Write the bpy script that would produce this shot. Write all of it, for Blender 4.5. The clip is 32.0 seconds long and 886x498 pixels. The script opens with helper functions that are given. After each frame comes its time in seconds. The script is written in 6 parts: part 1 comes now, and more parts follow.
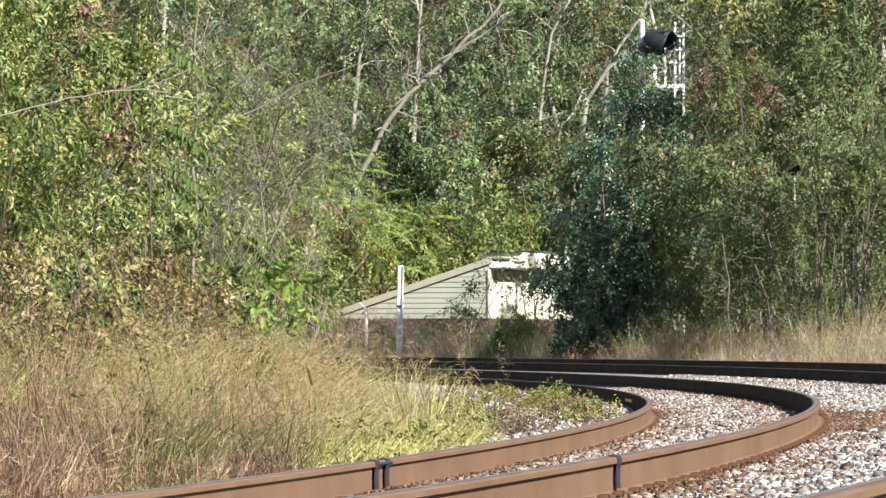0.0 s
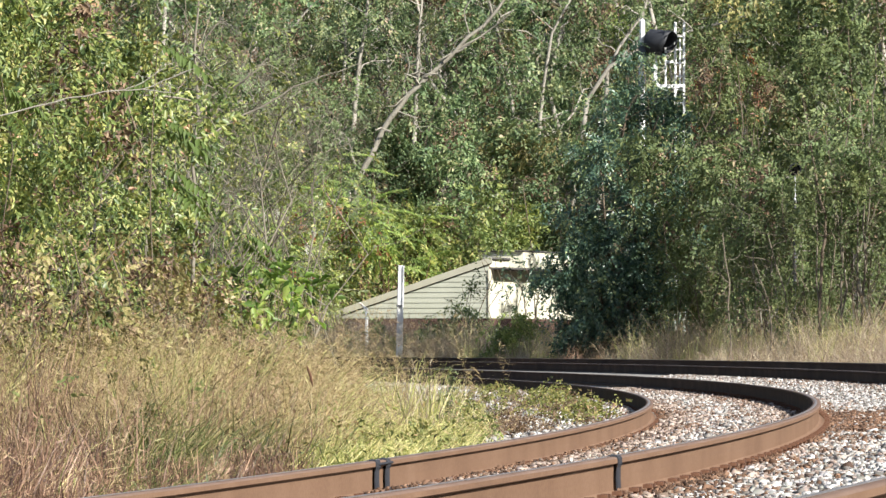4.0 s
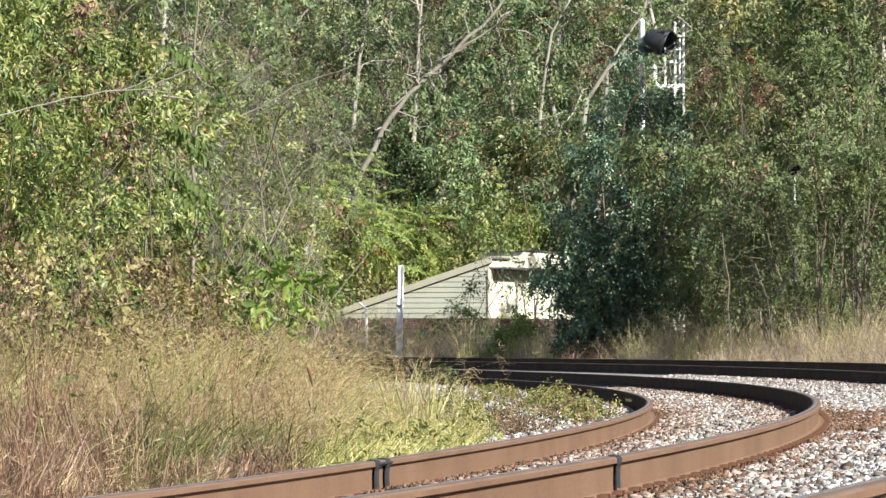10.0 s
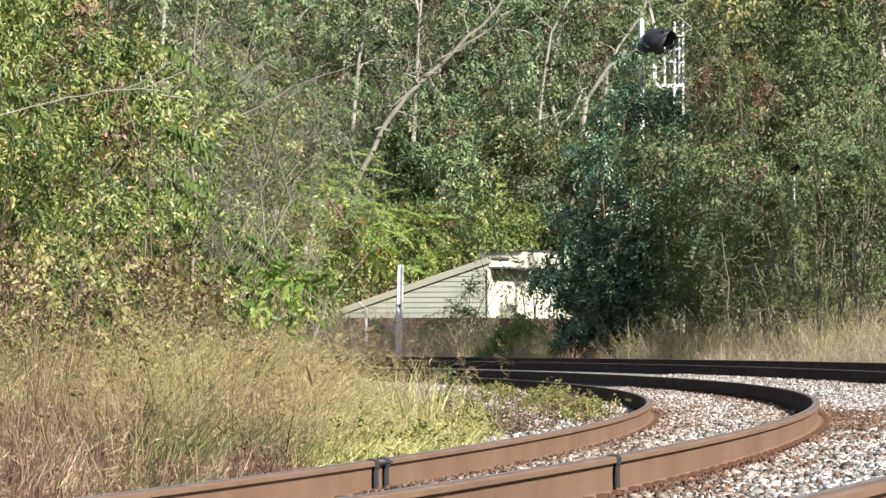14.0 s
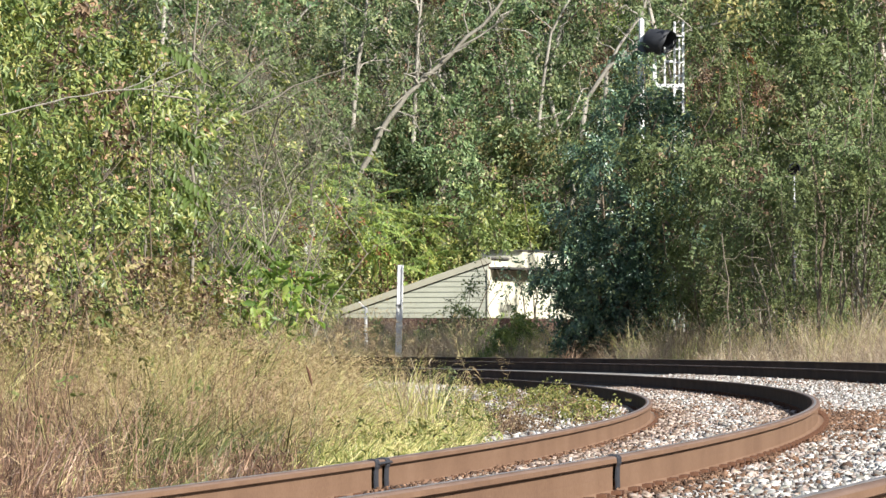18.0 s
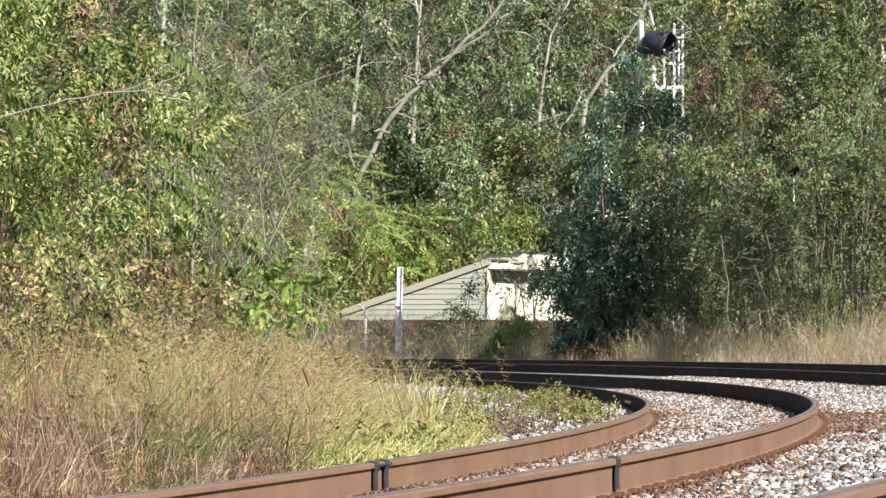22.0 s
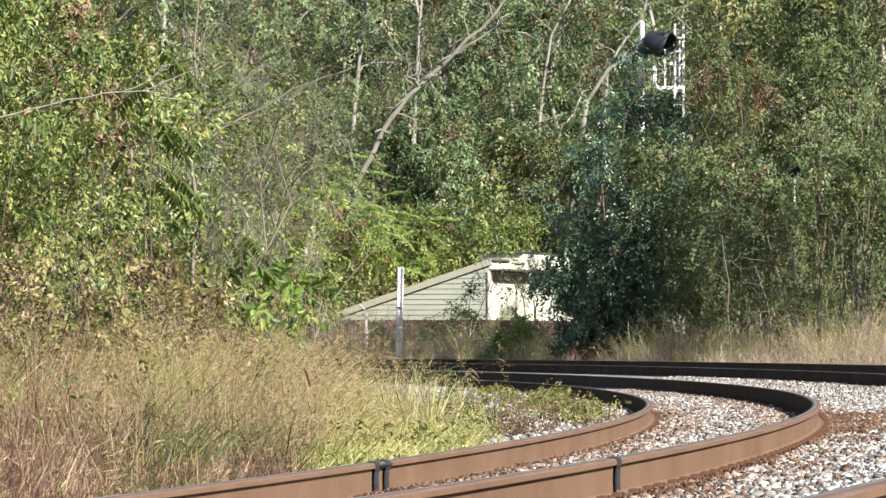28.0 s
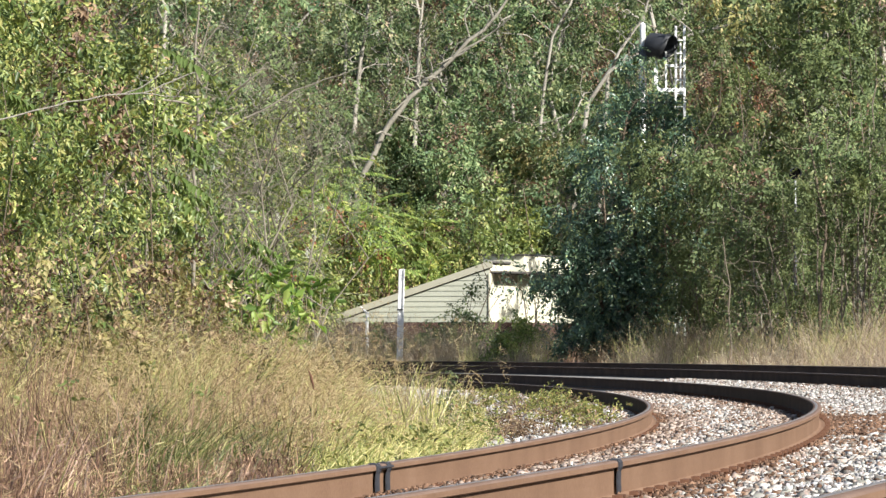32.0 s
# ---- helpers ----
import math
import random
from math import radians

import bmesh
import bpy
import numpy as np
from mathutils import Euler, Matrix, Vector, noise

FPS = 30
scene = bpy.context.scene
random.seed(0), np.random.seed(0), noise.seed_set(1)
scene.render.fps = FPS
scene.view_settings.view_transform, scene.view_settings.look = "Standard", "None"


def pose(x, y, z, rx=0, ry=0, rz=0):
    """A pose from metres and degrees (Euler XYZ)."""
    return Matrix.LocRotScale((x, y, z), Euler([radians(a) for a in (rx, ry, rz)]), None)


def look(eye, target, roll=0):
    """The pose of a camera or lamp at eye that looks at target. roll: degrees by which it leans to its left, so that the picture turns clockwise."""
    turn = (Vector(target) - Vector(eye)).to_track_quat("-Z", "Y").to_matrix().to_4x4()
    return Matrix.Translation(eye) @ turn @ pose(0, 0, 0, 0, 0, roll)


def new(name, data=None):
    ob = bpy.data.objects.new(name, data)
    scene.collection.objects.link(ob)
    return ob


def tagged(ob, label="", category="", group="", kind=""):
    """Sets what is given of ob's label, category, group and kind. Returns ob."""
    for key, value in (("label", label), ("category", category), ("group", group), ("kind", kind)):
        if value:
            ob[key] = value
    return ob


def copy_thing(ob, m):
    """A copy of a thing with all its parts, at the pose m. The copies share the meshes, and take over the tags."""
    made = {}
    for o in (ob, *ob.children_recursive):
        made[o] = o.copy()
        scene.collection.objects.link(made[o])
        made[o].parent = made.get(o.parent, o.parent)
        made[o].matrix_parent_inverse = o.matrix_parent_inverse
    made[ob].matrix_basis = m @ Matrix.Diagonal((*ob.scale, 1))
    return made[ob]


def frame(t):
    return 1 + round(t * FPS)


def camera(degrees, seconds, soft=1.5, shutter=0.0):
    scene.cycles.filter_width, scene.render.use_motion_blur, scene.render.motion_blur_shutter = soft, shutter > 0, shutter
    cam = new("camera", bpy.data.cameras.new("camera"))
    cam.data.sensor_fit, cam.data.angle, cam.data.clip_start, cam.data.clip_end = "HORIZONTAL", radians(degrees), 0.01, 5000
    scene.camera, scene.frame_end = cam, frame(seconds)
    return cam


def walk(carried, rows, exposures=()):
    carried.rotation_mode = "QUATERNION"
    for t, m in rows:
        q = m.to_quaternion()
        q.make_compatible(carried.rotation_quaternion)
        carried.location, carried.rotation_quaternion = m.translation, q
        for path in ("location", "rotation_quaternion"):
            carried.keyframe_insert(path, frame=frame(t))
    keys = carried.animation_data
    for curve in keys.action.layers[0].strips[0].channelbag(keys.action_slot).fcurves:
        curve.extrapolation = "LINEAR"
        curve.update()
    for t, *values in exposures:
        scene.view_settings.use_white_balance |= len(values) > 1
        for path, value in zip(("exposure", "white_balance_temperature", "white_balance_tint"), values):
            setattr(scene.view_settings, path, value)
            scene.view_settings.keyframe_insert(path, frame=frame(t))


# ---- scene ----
# ---- the camera: a long lens on a stand close to the ground ----
EYE_Z = 0.545
cam = camera(9.44, 32.0, soft=1.48)
TILT = 1.047
# seconds, and how far the stand is nudged: degrees to the left and degrees upward
SHAKE = [
    (0, -0.0006, 0.0001), (0.5, -0.0031, 0.0009), (1, 0.0003, 0.0009), (1.5, 0.0003, 0.0001), (2, 0.0003, -0.0049),
    (2.5, 0.0019, 0.0035), (3, 0.0003, 0.0001), (3.5, 0.0019, -0.0016), (5.5, 0.0044, 0.0026), (6, 0.0003, 0.0026),
    (6.5, 0.0011, 0.0026), (7, 0.0019, 0.0009), (7.5, -0.0006, 0.0001), (8, -0.0032, -0.0016), (8.5, -0.0014, -0.0024),
    (9, -0.0023, -0.0049), (9.5, -0.0006, -0.0016), (10, 0.0003, -0.0024), (10.5, -0.0014, -0.0024), (11, -0.0023, -0.0024),
    (11.5, -0.0023, -0.0050), (12, -0.0040, -0.0016), (12.5, -0.0032, -0.0049), (13, -0.0040, -0.0033), (13.5, -0.0066, -0.0058),
    (14, -0.0049, -0.0066), (14.5, -0.0032, -0.0041), (16.5, -0.0040, -0.0066), (17, -0.0023, -0.0050), (17.5, -0.0049, -0.0059),
    (18, -0.0049, -0.0058), (18.5, -0.0066, -0.0067), (19, -0.0082, -0.0058), (19.2, -0.0099, 0.0142), (19.5, -0.0023, 0.0236),
    (20, -0.0023, 0.0193), (20.5, -0.0091, 0.0143), (21, -0.0049, 0.0211), (21.5, -0.0116, 0.0176), (22, -0.0099, 0.0142),
    (22.5, -0.0141, 0.0167), (23, -0.0133, 0.0168), (23.5, -0.0175, 0.0219), (24, -0.0149, 0.0175), (24.5, -0.0141, 0.0210),
    (25, -0.0091, 0.0296), (25.5, -0.0082, 0.0270), (27.5, -0.0040, 0.0353), (28, -0.0024, 0.0168), (28.5, 0.0085, 0.0168),
    (29, 0.0046, 0.0266), (29.5, -0.0023, 0.0177), (30, 0.0113, 0.0403), (30.5, -0.0048, 0.0387), (31, 0.0051, 0.0357),
    (31.5, 0.0102, 0.0150), (32, 0.0082, 0.0394)]
walk(cam, [(t, pose(0, 0, EYE_Z, 90 + TILT + up, 0, left)) for t, left, up in SHAKE])

# ---- daylight ----
SUN_TO = Vector((0.70, -0.714, 0.0)).normalized()
SUN_HEIGHT = 34.0
world = bpy.data.worlds.new("sky")
scene.world = world
world.use_nodes = True
sky = world.node_tree.nodes.new("ShaderNodeTexSky")
sky.sky_type = "NISHITA"
sky.sun_disc = False
sky.sun_elevation = radians(SUN_HEIGHT)
sky.sun_rotation = math.atan2(SUN_TO.x, SUN_TO.y)
backdrop_node = world.node_tree.nodes["Background"]
backdrop_node.inputs["Strength"].default_value = 0.063
world.node_tree.links.new(sky.outputs["Color"], backdrop_node.inputs["Color"])
sun_data = bpy.data.lights.new("sun", "SUN")
sun_data.energy = 5.0
sun_data.angle = radians(0.53)
sun_data.color = (1.0, 0.955, 0.88)
sun = new("sun", sun_data)
sun.matrix_world = look(Vector((SUN_TO.x, SUN_TO.y, math.tan(radians(SUN_HEIGHT)))) * 60, (0, 0, 0))
scene.view_settings.exposure = 1.16


# ---- materials ----
def mat_base(name, rough=0.7, metal=0.0, spec=0.5):
    m = bpy.data.materials.new(name)
    m.use_nodes = True
    nt = m.node_tree
    b = nt.nodes["Principled BSDF"]
    b.inputs["Roughness"].default_value = rough
    b.inputs["Metallic"].default_value = metal
    b.inputs["Specular IOR Level"].default_value = spec
    return m, nt, b


def ramp_of(nt, stops):
    r = nt.nodes.new("ShaderNodeValToRGB")
    e = r.color_ramp.elements
    while len(e) < len(stops):
        e.new(0.5)
    for k, (pos, col) in enumerate(stops):
        e[k].position = pos
        e[k].color = (*col, 1)
    return r


def noise_of(nt, scale, detail=4.0, coords="Object", stretch=None):
    tc = nt.nodes.new("ShaderNodeTexCoord")
    n = nt.nodes.new("ShaderNodeTexNoise")
    n.inputs["Scale"].default_value = scale
    n.inputs["Detail"].default_value = detail
    out = tc.outputs[coords]
    if stretch:
        mp = nt.nodes.new("ShaderNodeMapping")
        mp.inputs["Scale"].default_value = stretch
        nt.links.new(out, mp.inputs["Vector"])
        out = mp.outputs["Vector"]
    nt.links.new(out, n.inputs["Vector"])
    return n


def rough_surface(name, stops, scale, fine=None, rough=0.8, metal=0.0, spec=0.4, bump=0.3, depth=0.01, stretch=None, per_object=0.0):
    """Two scales of noise through one ramp, with a bump from the finer."""
    m, nt, b = mat_base(name, rough, metal, spec)
    big = noise_of(nt, scale, 5.0, stretch=stretch)
    small = noise_of(nt, fine or scale * 9, 6.0, stretch=stretch)
    mix = nt.nodes.new("ShaderNodeMath")
    mix.operation = "MULTIPLY_ADD"
    mix.inputs[1].default_value = 0.45
    add = nt.nodes.new("ShaderNodeMath")
    add.operation = "MULTIPLY"
    add.inputs[1].default_value = 0.55
    nt.links.new(big.outputs["Fac"], add.inputs[0])
    nt.links.new(small.outputs["Fac"], mix.inputs[0])
    nt.links.new(add.outputs[0], mix.inputs[2])
    r = ramp_of(nt, stops)
    fac = mix.outputs[0]
    if per_object:
        info = nt.nodes.new("ShaderNodeObjectInfo")
        ma = nt.nodes.new("ShaderNodeMath")
        ma.operation = "MULTIPLY_ADD"
        ma.inputs[1].default_value = per_object
        nt.links.new(info.outputs["Random"], ma.inputs[0])
        nt.links.new(fac, ma.inputs[2])
        fac = ma.outputs[0]
    nt.links.new(fac, r.inputs["Fac"])
    nt.links.new(r.outputs["Color"], b.inputs["Base Color"])
    bp = nt.nodes.new("ShaderNodeBump")
    bp.inputs["Strength"].default_value = bump
    bp.inputs["Distance"].default_value = depth
    nt.links.new(small.outputs["Fac"], bp.inputs["Height"])
    nt.links.new(bp.outputs["Normal"], b.inputs["Normal"])
    return m


def island_surface(name, stops, rough=0.6, spec=0.4, through_light=0.0, patch=0.0, patch_scale=0.6, stain=0.0, by_tree=0.0):
    """Colour by piece (leaf, blade, stone); leaves let some light through. patch: how far whole areas differ."""
    m, nt, b = mat_base(name, rough, 0.0, spec)
    geo = nt.nodes.new("ShaderNodeNewGeometry")
    fac = geo.outputs["Random Per Island"]
    if by_tree:
        calm = nt.nodes.new("ShaderNodeMath")
        calm.operation = "MULTIPLY_ADD"
        calm.inputs[1].default_value = 0.66
        calm.inputs[2].default_value = 0.17
        nt.links.new(fac, calm.inputs[0])
        fac = calm.outputs[0]
    if patch:
        n = noise_of(nt, patch_scale, 2.0)
        sub = nt.nodes.new("ShaderNodeMath")
        sub.operation = "MULTIPLY_ADD"
        sub.inputs[1].default_value = patch
        sub.inputs[2].default_value = -patch * 0.5
        nt.links.new(n.outputs["Fac"], sub.inputs[0])
        ad = nt.nodes.new("ShaderNodeMath")
        ad.operation = "ADD"
        ad.use_clamp = True
        nt.links.new(sub.outputs[0], ad.inputs[0])
        nt.links.new(fac, ad.inputs[1])
        fac = ad.outputs[0]
    r = ramp_of(nt, stops)
    nt.links.new(fac, r.inputs["Fac"])
    col = r.outputs["Color"]
    if by_tree:
        info = nt.nodes.new("ShaderNodeObjectInfo")
        shift = nt.nodes.new("ShaderNodeHueSaturation")
        for socket, span, start in (("Hue", 0.045 * by_tree, 0.5 - 0.027 * by_tree), ("Value", 0.75 * by_tree, 1.0 - 0.36 * by_tree)):
            ma = nt.nodes.new("ShaderNodeMath")
            ma.operation = "MULTIPLY_ADD"
            ma.inputs[1].default_value = span
            ma.inputs[2].default_value = start
            src = info.outputs["Random"]
            if socket == "Value":
                wrap = nt.nodes.new("ShaderNodeMath")
                wrap.operation = "FRACT"
                scale = nt.nodes.new("ShaderNodeMath")
                scale.operation = "MULTIPLY"
                scale.inputs[1].default_value = 7.3
                nt.links.new(src, scale.inputs[0])
                nt.links.new(scale.outputs[0], wrap.inputs[0])
                src = wrap.outputs[0]
            nt.links.new(src, ma.inputs[0])
            nt.links.new(ma.outputs[0], shift.inputs[socket])
        nt.links.new(col, shift.inputs["Color"])
        col = shift.outputs["Color"]
    if stain:
        n2 = noise_of(nt, 40.0, 3.0)
        mx = nt.nodes.new("ShaderNodeMix")
        mx.data_type = "RGBA"
        mx.blend_type = "MULTIPLY"
        mx.inputs["Factor"].default_value = stain
        nt.links.new(col, mx.inputs["A"])
        nt.links.new(n2.outputs["Color"], mx.inputs["B"])
        col = mx.outputs["Result"]
    nt.links.new(col, b.inputs["Base Color"])
    if through_light:
        tr = nt.nodes.new("ShaderNodeBsdfTranslucent")
        hs = nt.nodes.new("ShaderNodeHueSaturation")
        hs.inputs["Hue"].default_value = 0.485
        hs.inputs["Saturation"].default_value = 1.15
        hs.inputs["Value"].default_value = 1.3
        nt.links.new(col, hs.inputs["Color"])
        nt.links.new(hs.outputs["Color"], tr.inputs["Color"])
        ms = nt.nodes.new("ShaderNodeMixShader")
        ms.inputs[0].default_value = through_light
        nt.links.new(b.outputs[0], ms.inputs[1])
        nt.links.new(tr.outputs[0], ms.inputs[2])
        nt.links.new(ms.outputs[0], nt.nodes["Material Output"].inputs["Surface"])
    return m


SOIL = rough_surface("leaf_litter_soil", [(0.25, (0.035, 0.026, 0.015)), (0.5, (0.085, 0.062, 0.035)), (0.75, (0.15, 0.115, 0.065))], 0.6, 14, 0.95, bump=0.8, depth=0.05)
GRIT = rough_surface("ballast_grit", [(0.3, (0.125, 0.109, 0.094)), (0.5, (0.234, 0.218, 0.195)), (0.7, (0.343, 0.328, 0.304))], 1.2, 30, 0.9, bump=0.9, depth=0.02)
RUST = rough_surface("rusty_rail_steel", [(0.3, (0.108, 0.062, 0.040)), (0.5, (0.154, 0.092, 0.058)), (0.72, (0.196, 0.124, 0.083))], 1.3, 60, 0.85, 0.0, 0.2, 0.25, 0.002)
HEAD = rough_surface("worn_rail_head", [(0.3, (0.105, 0.066, 0.048)), (0.55, (0.15, 0.10, 0.076)), (0.75, (0.20, 0.145, 0.115))], 2.0, 50, 0.8, 0.0, 0.2, 0.15, 0.003)
# near-black steel: shade put into the colour of the rails' inward faces
SHADE_STEEL = rough_surface("shade_darkened_steel", [(0.3, (0.024, 0.016, 0.012)), (0.55, (0.051, 0.033, 0.025)), (0.75, (0.098, 0.064, 0.046))], 2.0, 40, 0.9, 0.0, 0.12, 0.2, 0.002)
POLISH = rough_surface("polished_running_steel", [(0.3, (0.21, 0.175, 0.15)), (0.7, (0.32, 0.28, 0.255))], 3.0, 80, 0.45, 0.6, 0.5, 0.05, 0.0005)
TIE_WOOD = rough_surface("creosoted_tie_wood", [(0.3, (0.035, 0.025, 0.018)), (0.55, (0.10, 0.075, 0.055)), (0.75, (0.19, 0.15, 0.115))], 3.0, 22, 0.9, bump=0.8, depth=0.01, stretch=(1, 7, 7), per_object=0.12)
PLATE = rough_surface("rusted_iron", [(0.3, (0.05, 0.024, 0.015)), (0.6, (0.12, 0.055, 0.03)), (0.8, (0.19, 0.10, 0.06))], 6, 70, 0.85, bump=0.4, depth=0.003)
STONE = island_surface("ballast_stone", [(0.0, (0.12, 0.105, 0.095)), (0.2, (0.225, 0.21, 0.19)), (0.5, (0.385, 0.37, 0.35)), (0.8, (0.51, 0.495, 0.475)), (1.0, (0.66, 0.65, 0.63))], 0.85, 0.3, patch=0.35, patch_scale=1.5, stain=0.25)
STONE_RUSTY = island_surface("rust_stained_stone", [(0.0, (0.08, 0.05, 0.036)), (0.3, (0.19, 0.138, 0.105)), (0.65, (0.31, 0.24, 0.2)), (1.0, (0.44, 0.37, 0.32))], 0.85, 0.3, patch=0.4, patch_scale=2.0, stain=0.25)
CHIP = island_surface("brown_debris", [(0.0, (0.045, 0.028, 0.019)), (0.5, (0.128, 0.074, 0.048)), (1.0, (0.240, 0.147, 0.096))], 0.9, 0.2)
DRY_GRASS = island_surface("dry_grass", [(0.0, (0.114, 0.081, 0.034)), (0.3, (0.256, 0.192, 0.082)), (0.6, (0.387, 0.329, 0.140)), (0.85, (0.564, 0.507, 0.239)), (1.0, (0.193, 0.230, 0.064))], 0.42, 0.5, 0.2, patch=1.2, patch_scale=1.8)
RED_GRASS = island_surface("russet_dead_grass", [(0.0, (0.045, 0.022, 0.014)), (0.4, (0.128, 0.071, 0.045)), (0.8, (0.248, 0.150, 0.097)), (1.0, (0.407, 0.271, 0.179))], 0.5, 0.45, 0.14, patch=1.1, patch_scale=1.9)
PALE_GRASS = island_surface("bleached_dead_grass", [(0.0, (0.19, 0.145, 0.105)), (0.4, (0.335, 0.268, 0.2)), (0.8, (0.47, 0.40, 0.295)), (1.0, (0.56, 0.50, 0.35))], 0.6, 0.35, 0.45, patch=0.9, patch_scale=0.9)
GREY_WEED = island_surface("grey_brown_dead_weeds", [(0.0, (0.085, 0.066, 0.055)), (0.5, (0.18, 0.15, 0.125)), (1.0, (0.33, 0.285, 0.24))], 0.6, 0.35, 0.45, patch=0.9, patch_scale=0.9)
STRAW = rough_surface("pale_straw", [(0.3, (0.34, 0.27, 0.13)), (0.7, (0.55, 0.47, 0.26))], 6.0, 50, 0.7, bump=0.1)
LUSH_GRASS = island_surface("green_grass", [(0.0, (0.100, 0.137, 0.034)), (0.3, (0.267, 0.307, 0.088)), (0.6, (0.512, 0.487, 0.188)), (1.0, (0.734, 0.657, 0.331))], 0.42, 0.5, 0.38, patch=1.1, patch_scale=1.8)
DEEP_GRASS = island_surface("deep_green_grass", [(0.0, (0.030, 0.042, 0.013)), (0.4, (0.076, 0.100, 0.028)), (0.8, (0.188, 0.200, 0.061)), (1.0, (0.347, 0.316, 0.146))], 0.5, 0.4, 0.18, patch=0.8, patch_scale=1.8)
WEED_DRY = island_surface("withered_weed_leaves", [(0.0, (0.064, 0.061, 0.027)), (0.3, (0.166, 0.158, 0.061)), (0.6, (0.276, 0.261, 0.099)), (0.85, (0.386, 0.333, 0.158)), (1.0, (0.423, 0.315, 0.198))], 0.55, 0.4, 0.4, patch=1.2, patch_scale=2.2, by_tree=0.5)
LEAF_FROND = island_surface("feathered_frond_leaflets", [(0.0, (0.05, 0.08, 0.022)), (0.6, (0.105, 0.155, 0.042)), (1.0, (0.18, 0.225, 0.07))], 0.4, 0.5, 0.38)
PLUME = island_surface("grass_seed_plume", [(0.0, (0.243, 0.170, 0.094)), (0.5, (0.352, 0.266, 0.144)), (1.0, (0.451, 0.369, 0.210))], 0.6, 0.4, 0.28)
WHITE_PLUME = island_surface("bleached_flower_plume", [(0.0, (0.5, 0.49, 0.42)), (1.0, (0.78, 0.77, 0.7))], 0.6, 0.3, 0.4)
BAND_DARK = rough_surface("dark_matt_band", [(0.3, (0.022, 0.024, 0.03)), (0.7, (0.045, 0.047, 0.055))], 8.0, 60, 0.85, 0.0, 0.12, bump=0.1, depth=0.001)
BARK_PALE = rough_surface("pale_grey_bark", [(0.3, (0.15, 0.135, 0.11)), (0.5, (0.29, 0.27, 0.23)), (0.75, (0.44, 0.42, 0.37))], 1.6, 18, 0.9, bump=0.6, depth=0.02)
BARK_DARK = rough_surface("brown_bark", [(0.3, (0.05, 0.038, 0.028)), (0.5, (0.11, 0.085, 0.06)), (0.75, (0.2, 0.16, 0.12))], 2.0, 20, 0.9, bump=0.6, depth=0.02)
BARK_TAN = rough_surface("tan_stems", [(0.3, (0.10, 0.08, 0.058)), (0.7, (0.21, 0.175, 0.13))], 2.0, 15, 0.85)
BARK_TAN_LIT = rough_surface("light_tan_stems", [(0.3, (0.086, 0.073, 0.053)), (0.7, (0.188, 0.160, 0.121))], 2.0, 15, 0.85)
RED_STEM = rough_surface("reddish_stems", [(0.3, (0.11, 0.062, 0.042)), (0.7, (0.23, 0.135, 0.085))], 2.0, 15, 0.8)
BARK_GREY = rough_surface("weathered_grey_bark", [(0.3, (0.13, 0.12, 0.095)), (0.7, (0.32, 0.30, 0.25))], 2.0, 18, 0.9, bump=0.5)
DEAD_WOOD = rough_surface("weathered_dead_wood", [(0.3, (0.11, 0.098, 0.076)), (0.7, (0.26, 0.235, 0.19))], 2.5, 20, 0.9, bump=0.5)
TWIG = rough_surface("dead_grey_twigs", [(0.3, (0.085, 0.075, 0.056)), (0.7, (0.220, 0.198, 0.149))], 2.0, 15, 0.9)
LEAF_VINE = island_surface("vine_leaves", [(0.0, (0.041, 0.065, 0.025)), (0.25, (0.099, 0.149, 0.048)), (0.55, (0.212, 0.271, 0.083)), (0.82, (0.362, 0.384, 0.125)), (0.965, (0.499, 0.459, 0.188)), (1.0, (0.499, 0.301, 0.188))], 0.42, 0.5, 0.36, patch=1.5, patch_scale=3.2, by_tree=0.6)
LEAF_BIG = island_surface("large_yellowing_leaves", [(0.0, (0.07, 0.105, 0.03)), (0.4, (0.145, 0.19, 0.05)), (0.8, (0.26, 0.28, 0.085)), (1.0, (0.36, 0.30, 0.12))], 0.5, 0.4, 0.42, patch=1.2, patch_scale=2.5)
LEAF_WOOD = island_surface("woodland_leaves", [(0.0, (0.049, 0.084, 0.043)), (0.35, (0.111, 0.166, 0.077)), (0.7, (0.197, 0.252, 0.116)), (0.94, (0.321, 0.352, 0.172)), (1.0, (0.415, 0.347, 0.237))], 0.48, 0.36, 0.36, patch=1.7, patch_scale=1.3, by_tree=0.9)
LEAF_OLIVE = island_surface("olive_leaves", [(0.0, (0.061, 0.086, 0.040)), (0.4, (0.112, 0.154, 0.064)), (0.75, (0.163, 0.207, 0.087)), (0.95, (0.237, 0.270, 0.125)), (1.0, (0.374, 0.286, 0.166))], 0.52, 0.3, 0.38, patch=1.4, patch_scale=1.5, by_tree=0.8)
LEAF_BRIGHT = island_surface("bright_green_leaves", [(0.0, (0.055, 0.090, 0.034)), (0.4, (0.170, 0.235, 0.076)), (0.8, (0.310, 0.360, 0.121)), (1.0, (0.470, 0.440, 0.184))], 0.4, 0.5, 0.45, patch=1.4, patch_scale=1.6, by_tree=0.5)
LEAF_BIGREEN = island_surface("broad_green_leaves", [(0.0, (0.057, 0.115, 0.028)), (0.5, (0.190, 0.305, 0.066)), (1.0, (0.380, 0.471, 0.127))], 0.4, 0.5, 0.5)
